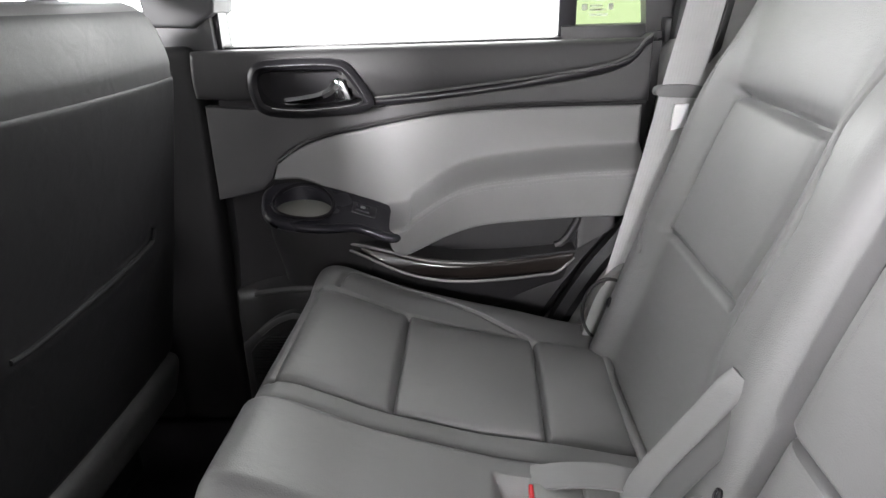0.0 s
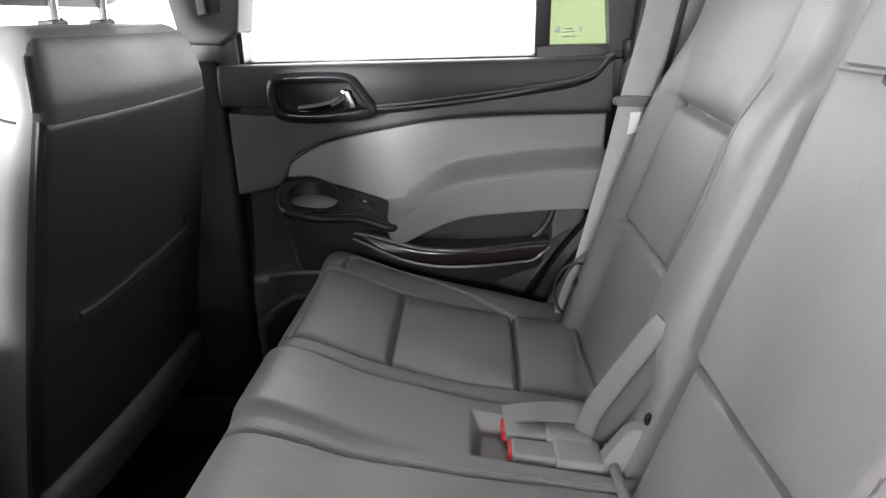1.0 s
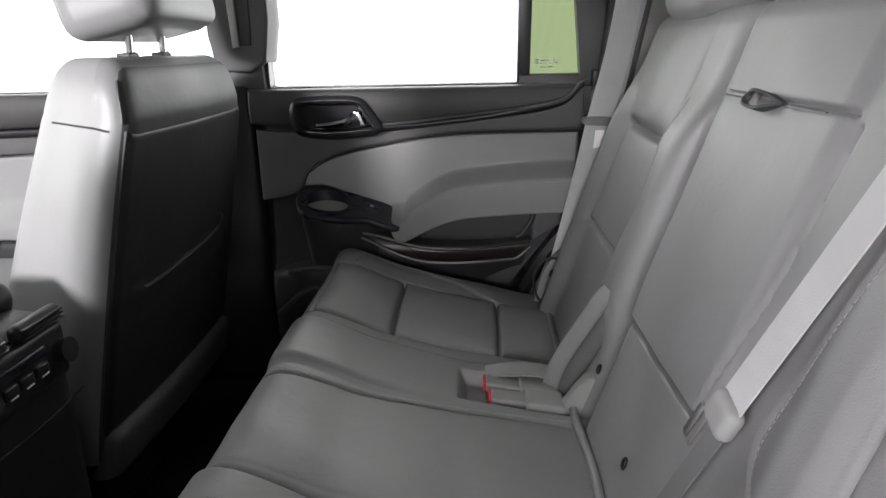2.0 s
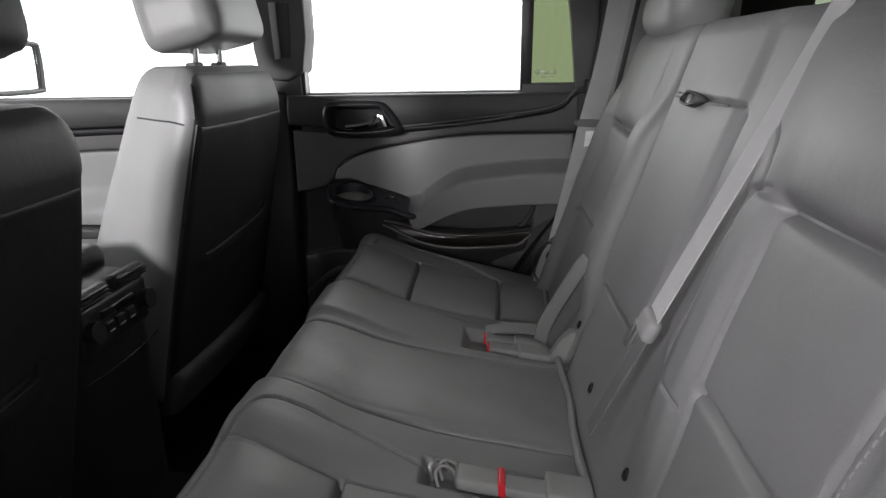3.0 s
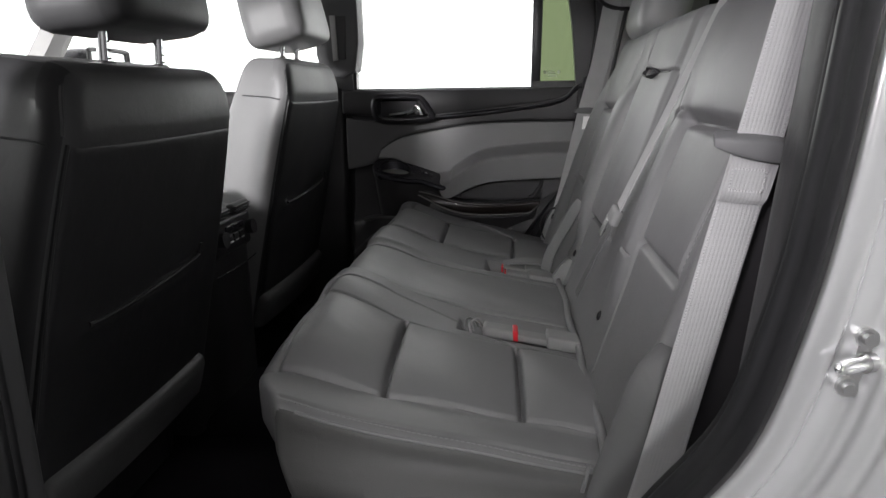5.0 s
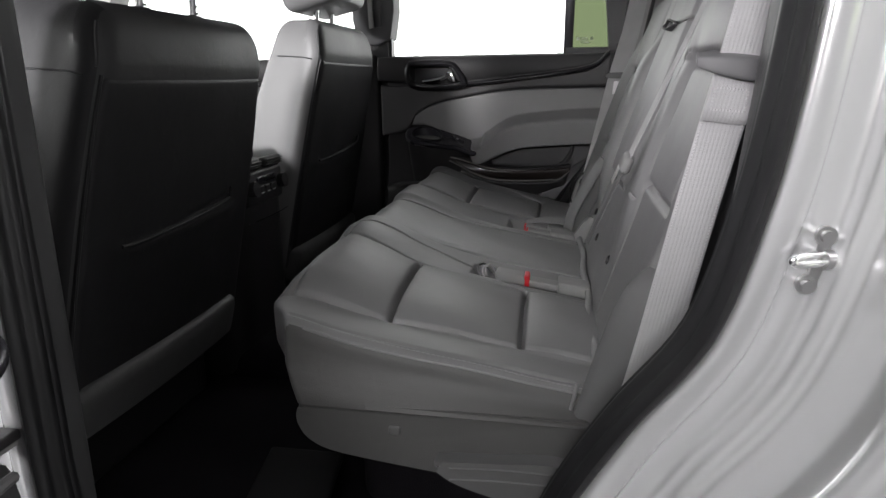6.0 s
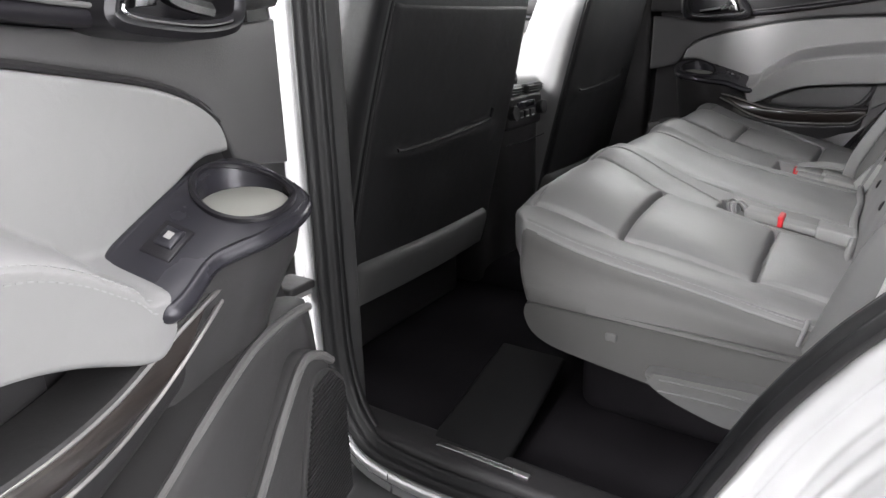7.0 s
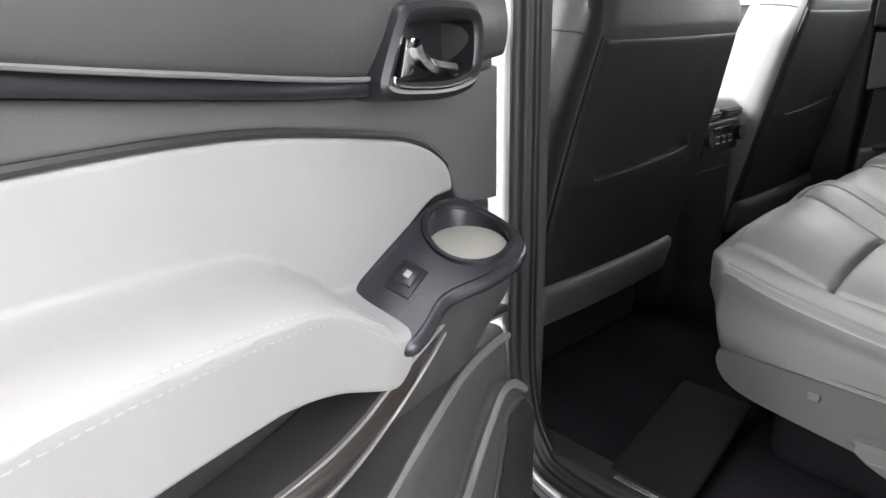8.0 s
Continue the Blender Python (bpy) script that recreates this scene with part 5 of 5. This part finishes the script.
part("belt_guide", rbox((0, 0, 0), (0.052, 0.014, 0.0115), 0.006, (26, 6, 3), lambda P, N: np.stack([0.378 + P[:, 0], -0.618 + P[:, 1] * np.sqrt((1.02 - (P[:, 0] / 0.0521) ** 2).clip(0.12, 1)), 1.272 + P[:, 2] * np.sqrt((1.03 - (P[:, 0] / 0.053) ** 2).clip(0.25, 1)) - 0.16 * P[:, 0] + 0.3 * P[:, 1]], 1)), GUIDE, near_belt, "grey sliding belt stop")
guide_out = smooth_line([(-0.046, -0.006), (-0.04, 0.008), (0.0, 0.011), (0.038, 0.007), (0.044, -0.006), (0.03, -0.011), (-0.03, -0.010)], 5, closed=True)
far_belt = thing("seat_belt", (0.3, 0.68, 0.9), "grey seat belt hanging beside the closed door", "seat belt", "seat belts")
run = [(0.422, 0.745, 1.60), (0.412, 0.74, 1.54), (0.385, 0.715, 1.40), (0.35, 0.69, 1.27), (0.322, 0.685, 1.14), (0.285, 0.695, 0.97), (0.265, 0.70, 0.90), (0.26, 0.70, 0.86)]
part("webbing", sweep(smooth_line(run, 6), flat_profile(0.05, 0.0018), (1, -0.25, 0)), BELT, far_belt)
part("belt_guide", prism([tuple(p) for p in guide_out], lambda a, b, d: (0.352 + a * 0.8, 0.688 - d - 0.2 * a, 1.268 + b * 0.8), -0.006, 0.01, 0.004, 3), GUIDE, far_belt, "grey sliding belt stop")
part("tongue", prism([(0.335, 1.215), (0.355, 1.22), (0.358, 1.252), (0.338, 1.252)], lambda a, b, d: (a, d, b), 0.664, 0.671, 0.0015), SATIN, far_belt, "bright steel tongue")
part("anchor_sleeve", prism([(0.24, 0.845), (0.285, 0.85), (0.30, 0.93), (0.275, 0.955), (0.25, 0.93)], lambda a, b, d: (a, d, b), 0.72, 0.675, 0.008, 2), PILLAR, far_belt, "grey belt anchor sleeve")
mid_belt = thing("seat_belt", (0.44, -0.237, 1.45), "pale grey shoulder belt laid over the middle backrest", "seat belt", "seat belts")
top, low = np.array(on_back(-0.243, 0.528, 0.004)), np.array((0.306, -0.181, 1.119)) + 0.002 * BN
wside = (-0.02, -0.98, -0.21)
run = [on_back(-0.25, 0.50, -0.075), on_back(-0.25, 0.535, -0.062), on_back(-0.247, 0.548, -0.030), on_back(-0.244, 0.542, -0.006), tuple(top), *[tuple(top + (low - top) * k) for k in (0.15, 0.4, 0.7, 1.0)]]
part("webbing", sweep(smooth_line(run, 6), flat_profile(0.035, 0.0018), wside), BELT, mid_belt)
part("belt_slot", rbox(on_back(-0.285, 0.53, -0.05), (0.012, 0.03, 0.004), 0.0035, (3, 4, 2)), GREY, mid_belt)
along = (low - top) / np.linalg.norm(low - top)
ws_n = np.array(wside) / np.linalg.norm(wside)
fn = np.cross(along, ws_n)
shell = lambda P, N: np.array([low + p[0] * ws_n + p[1] * along + p[2] * fn for p in P])  # noqa: E731
part("tongue_shell", rbox((0, 0, 0), (0.021, 0.016, 0.009), 0.0085, (6, 5, 3), shell), GREY, mid_belt, "grey plastic tongue shell")
for e in (-0.022, -0.010):
    part("tongue", rbox((0, 0, 0), (0.004, 0.018, 0.0015), 0.0014, (3, 4, 2), lambda P, N: np.array([low + (p[0] + e) * ws_n + (p[1] + 0.028) * along + p[2] * fn + 0.005 * BN for p in P])), STEEL, mid_belt, "steel belt tongue")
part("lap_webbing", sweep([tuple(low + k * along + 0.008 * ws_n + 0.001 * BN) for k in (0.012, 0.04, 0.07, 0.10, 0.13, 0.16)], flat_profile(0.024, 0.0016), wside), GUIDE, mid_belt, "dark grey lap belt")

# ---- trim along the closed side ----
trim = thing("side_trim", (0.5, 0.85, FLOOR), "grey side trim and pillars along the closed side", "car trim", kind="structure")
part("quarter_trim", rbox((0.90, 0.80, 0.97), (0.55, 0.05, 0.37), 0.03, (8, 3, 8)), GREY, trim)
arch = [(p[0], p[1]) for p in rear_run[6:]]
arch_run = np.array(arch)
part("far_seal", loft_xz(arch_run, [(0.004, 0.02), (0.018, 0.012), (0.024, -0.004), (0.018, -0.02), (0.004, -0.026), (-0.012, -0.018), (-0.014, 0.0)], 0.80, closed=False), RUBBER, trim, "black rubber door seal")
part("far_jamb", loft_xz(arch_run, [(0.018, 0.05), (0.02, -0.05), (0.028, -0.056), (0.30, -0.056), (0.30, 0.05)], 0.80, closed=False), PILLAR, trim, "grey pillar and arch trim")
slot_run = smooth_line([(0.36, 0.744, 1.625), (0.368, 0.742, 1.595), (0.395, 0.74, 1.568), (0.43, 0.738, 1.555), (0.466, 0.738, 1.553)], 6)
part("belt_slot", sweep(slot_run, circle(0.006, 8), (0, 1, 0)), BLACK, trim, "black belt slot")
# black strip on the pillar trim, drawn as shadow along the belt
part("belt_shadow_strip", prism([(0.405, 1.30), (0.42, 1.32), (0.463, 1.55), (0.452, 1.55)], lambda a, b, d: (a, d, b), 0.752, 0.738, 0.002), BLACK, trim, "black strip painted as the belt's shadow")
part("rear_window_frame", prism([(0.60, 1.30), (0.88, 1.30), (0.86, 1.74), (0.60, 1.76)], lambda a, b, d: (a, d, b), 0.90, 0.78, 0.01), BLACK, trim, "black rear pillar")
part("rear_pane", prism([(0.86, 1.33), (1.36, 1.33), (1.30, 1.74), (0.85, 1.74)], lambda a, b, d: (a, d, b), 0.846, 0.85), GREENISH, trim, "pale tinted rear side glass")
part("far_quarter_skin", box((0.1, 0.90, 0.4), (1.45, 0.955, 1.33), 0.02), SILVER, trim)
part("front_pillar", prism([(-0.475, 1.376), (-0.40, 1.372), (-0.362, 1.395), (-0.348, 1.48), (-0.352, 1.80), (-0.49, 1.80), (-0.485, 1.45)], lambda a, b, d: (a, d, b), 0.89, 0.80, 0.006, 3), CHARCOAL, trim, "dark grey pillar trim with belt adjuster")
part("adjuster_slot", prism([(-0.418, 1.43), (-0.39, 1.43), (-0.386, 1.56), (-0.418, 1.56)], lambda a, b, d: (a, d, b), 0.803, 0.797, 0.002), BLACK, trim, "black belt adjuster slot")
part("adjuster_rail", prism([(-0.43, 1.425), (-0.414, 1.428), (-0.418, 1.562), (-0.436, 1.562)], lambda a, b, d: (a, d, b), 0.803, 0.792, 0.003), PILLAR, trim, "pale adjuster rail")
part("pillar_foot", prism([(-0.52, 1.33), (-0.372, 1.33), (-0.375, 1.40), (-0.52, 1.40)], lambda a, b, d: (a, d, b), 0.90, 0.815, 0.006), CHARCOAL, trim)
part("lower_pillar", box((-0.56, 0.80, FLOOR), (-0.405, 0.92, 1.345), 0.02), BLACK, trim)
part("pillar_filler", prism([(0.362, 1.35), (0.45, 1.35), (0.45, 1.76), (0.27, 1.76), (0.305, 1.70), (0.345, 1.58)], lambda a, b, d: (a, d, b), 0.872, 0.862), BLACK, trim)
part("belt_line_corner", box((0.352, 0.80, 1.30), (0.42, 0.875, 1.365), 0.006), BLACK, trim)
part("roof_rail", rbox((-0.2, 0.85, 1.80), (1.3, 0.05, 0.06), 0.03, (8, 3, 3)), PILLAR, trim)

# front passenger door
fd = thing("door_3", (-1.0, 0.865, 0.62), "closed front passenger door with ash insert", "car door", kind="structure")
kf = lambda v: (lambda x: np.full_like(x, v))  # noqa: E731
fl_top, fl_mid = curve1([(-1.6, 1.21), (-1.2, 1.235), (-0.9, 1.25), (-0.5, 1.255)]), curve1([(-1.6, 1.12), (-1.2, 1.18), (-0.9, 1.2), (-0.5, 1.2)])
part("upper_trim", panel(-1.6, -0.53, lambda x: fl_top(x) + 0.012, kf(BELTLINE), lambda x, z: 0.078 + 0.014 * np.sin((z - 1.24) * 28), far_side, 0.03, 40, 12, 0.008), UPPER, fd, "dark grey soft upper door trim")
part("trim_strip", panel(-1.55, -0.54, lambda x: fl_top(x) - 0.006, lambda x: fl_top(x) + 0.01, lambda x, z: 0.088 + 0 * x, far_side, 0.03, 40, 6, 0.005), GLOSS, fd)
part("trim_band", panel(-1.58, -0.54, lambda x: fl_mid(x) + 0.003, lambda x: fl_top(x) - 0.008, lambda x, z: 0.068 + 0 * x, far_side, 0.02, 40, 6, 0.004), BAND, fd)
part("insert", panel(-1.5, -0.54, kf(1.0), lambda x: fl_mid(x) - 0.003, lambda x, z: 0.062 + 0.04 * step(1.1, 1.03, z), far_side, 0.03, 40, 20, 0.006), ASH, fd, "ash vinyl insert")
part("pull_cup", rbox((-1.13, 0.775, 1.02), (0.07, 0.03, 0.045), 0.02, (5, 3, 4)), BLACK, fd)
part("lower_panel", box((-1.6, 0.79, 0.62), (-0.53, 0.9, 1.0), 0.03), BLACK, fd)
part("outer_skin", box((-1.62, 0.9, 0.45), (-0.5, 0.955, 1.33), 0.02), SILVER, fd)
pg = part("pane", prism([(-1.5, 1.32), (-0.5, 1.32), (-0.49, 1.75), (-1.2, 1.75)], lambda a, b, d: (a, d, b), 0.863, 0.867), CLEAR, fd, "clear drop glass")
pg.visible_shadow = False
part("window_seal", box((-1.55, 0.84, 1.315), (-0.5, 0.89, 1.338), 0.006), RUBBER, fd)

# windscreen end of the cabin
front = thing("cabin_front", (-1.6, 0.03, FLOOR), "dashboard, screen pillars and windscreen", "dashboard", kind="structure")
for side in (1, -1):
    y = 0.035 + side * 0.83
    part("screen_pillar", sweep([(-1.62, y, 1.22), (-1.40, y - side * 0.015, 1.515), (-1.21, y - side * 0.04, 1.77)], [(-0.05, -0.03), (0.04, -0.035), (0.05, 0.02), (-0.03, 0.035)], (0, 1, 0)), PILLAR, front, "grey windscreen pillar")
part("pillar_edge", sweep([(-1.57, 0.862, 1.3), (-1.385, 0.85, 1.53), (-1.2, 0.82, 1.76)], circle(0.014, 8), (0, 1, 0)), BLACK, front)
part("dashboard", rbox((-1.62, 0.035, 1.12), (0.25, 0.80, 0.16), 0.08, (8, 12, 6)), BLACK, front, "black dashboard")
ws = part("windscreen", prism([(-0.8, 1.25), (0.87, 1.25), (0.8, 1.78), (-0.73, 1.78)], lambda a, b, d: (-1.72 + (b - 1.25) * 0.95 + d, a, b), 0.0, 0.004), CLEAR, front, "clear windscreen")
ws.visible_shadow = False

mirror = thing("side_mirror", (-1.42, 1.13, 1.33), "black exterior door mirror beyond the front window", "door mirror")
part("housing", rbox((-1.44, 1.115, 1.418), (0.06, 0.12, 0.08), 0.04, (5, 8, 6)), GLOSS, mirror, "gloss black mirror housing")
part("mirror_glass", rbox((-1.376, 1.115, 1.418), (0.004, 0.115, 0.07), 0.003, (2, 4, 4)), CHROME, mirror, "mirror glass")
rim = smooth_line([(-0.12, -0.06), (-0.12, 0.06), (-0.1, 0.078), (0.1, 0.078), (0.125, 0.055), (0.12, -0.06), (0.1, -0.078), (-0.1, -0.078)], 6, closed=True)
part("mirror_rim", sweep([(-1.37, 1.115 + a, 1.418 + b * 0.95) for a, b in rim], circle(0.009, 8), (1, 0, 0), closed=True), BLACK, mirror, "black mirror rim")
part("arm", rbox((-1.47, 0.98, 1.35), (0.03, 0.08, 0.02), 0.015, (3, 4, 3)), GLOSS, mirror)

# ---- trim and fittings along the open side ----
near_trim = thing("quarter_inner_trim", (0.42, -0.68, FLOOR), "black inner trim behind the hanging belt", "car trim", kind="structure")
part("inner_panel", rbox((0.455, -0.70, 1.28), (0.085, 0.045, 0.50), 0.03, (4, 4, 10), lambda P, N: P + np.stack([0.09 * (P[:, 2] - 0.0), 0 * P[:, 0], 0 * P[:, 0]], 1)), BLACK, near_trim, "black moulded inner panel")
part("lower_wheel_trim", rbox((0.40, -0.69, 0.80), (0.11, 0.04, 0.22), 0.03, (4, 4, 4), lambda P, N: P + np.stack([0.35 * P[:, 2], 0 * P[:, 0], 0 * P[:, 0]], 1)), BLACK, near_trim)
part("belt_side_trim", prism([(0.285, 0.86), (0.302, 0.94), (0.346, 1.15), (0.373, 1.28), (0.392, 1.375), (0.46, 1.74), (0.6, 1.74), (0.6, 0.86)], lambda a, b, d: (a, d, b), -0.587, -0.600, 0.003), BLACK, near_trim, "black trim behind the belt")
part("trim_break", box((0.335, -0.747, 1.005), (0.40, -0.70, 1.012), 0.002), CHARCOAL, near_trim)
part("wheel_house", rbox((1.06, -0.64, 0.95), (0.4, 0.09, 0.38), 0.05, (6, 3, 6)), GREY, near_trim)
part("far_rail", rbox((0.0, -0.72, 1.80), (1.3, 0.06, 0.045), 0.03, (8, 3, 3)), PILLAR, near_trim)
part("pillar_trim", rbox((-0.49, -0.70, 1.2), (0.07, 0.045, 0.6), 0.025, (4, 3, 8)), CHARCOAL, near_trim, "dark pillar trim")
part("front_window_frame", rbox((-0.535, -0.83, 1.53), (0.035, 0.025, 0.24), 0.012, (3, 3, 6)), BLACK, near_trim, "black front window frame")
part("closing_panel", box((0.9, -0.80, 1.3), (1.38, -0.76, 1.80), 0.01), CHARCOAL, near_trim)
part("driver_door_panel", box((-1.62, -0.93, 0.5), (-0.53, -0.80, 1.33), 0.03), BLACK, near_trim, "driver's door trim")

striker = thing("door_striker", (0.4, -0.80, 1.08), "zinc steel door striker bolted to the jamb", "door striker")
for x, z in ((0.411, 1.133), (0.400, 1.090)):
    part("bolt_washer", tube([(x, -0.772, z), (x, -0.7805, z)], 0.0085, 18), STEEL, striker)
    part("bolt", tube([(x, -0.779, z), (x, -0.786, z)], 0.0055, 12), STEEL, striker)
part("striker_plate", prism([(0.396, 1.084), (0.412, 1.092), (0.424, 1.108), (0.420, 1.138), (0.408, 1.141), (0.405, 1.115)], lambda a, b, d: (a, d, b), -0.770, -0.7785, 0.002), STEEL, striker)
part("striker_loop", tube(smooth_line([(0.424, -0.774, 1.118), (0.402, -0.788, 1.1185), (0.385, -0.799, 1.1185), (0.380, -0.802, 1.116), (0.385, -0.800, 1.1135), (0.402, -0.790, 1.112), (0.424, -0.778, 1.110)], 6), 0.0038, 12), CHROME, striker, "bright striker loop")
part("loop_collar", tube([(0.421, -0.777, 1.113), (0.407, -0.785, 1.114)], 0.0085, 14), STEEL, striker)

check = thing("door_check", (-0.4, -0.84, 0.88), "black door check strap on the pillar", "door check")
part("strap", box((-0.435, -0.85, 0.886), (-0.385, -0.80, 0.899), 0.004), BLACK, check)
part("bracket", box((-0.425, -0.83, 0.868), (-0.405, -0.785, 0.884), 0.003), GREY, check, "pale bracket")

# ---- floor ----
mat = part("floor_mat", rbox((-0.195, -0.585, FLOOR + 0.034), (0.064, 0.155, 0.007), 0.006, (4, 8, 2), lambda P, N: np.stack([P[:, 0] + 0.12 * P[:, 1] * -1, P[:, 1], P[:, 2] + 0.01 * np.sin(P[:, 1] * 8)], 1)), MAT)
tagged(mat, "dark grey rubber mat on the black carpet", "floor mat")
carpet_step = part("sill_trim", rbox((-0.13, -0.735, FLOOR + 0.012), (0.27, 0.03, 0.02), 0.012, (8, 3, 3)), BLACK)
tagged(carpet_step, "black plastic sill trim with a bright plate", "sill trim", kind="structure")
plate = part("sill_plate", rbox((-0.145, -0.742, FLOOR + 0.034), (0.075, 0.005, 0.0025), 0.002, (6, 2, 2)), STEEL)
tagged(plate, "bare steel sill plate strip", "sill plate")
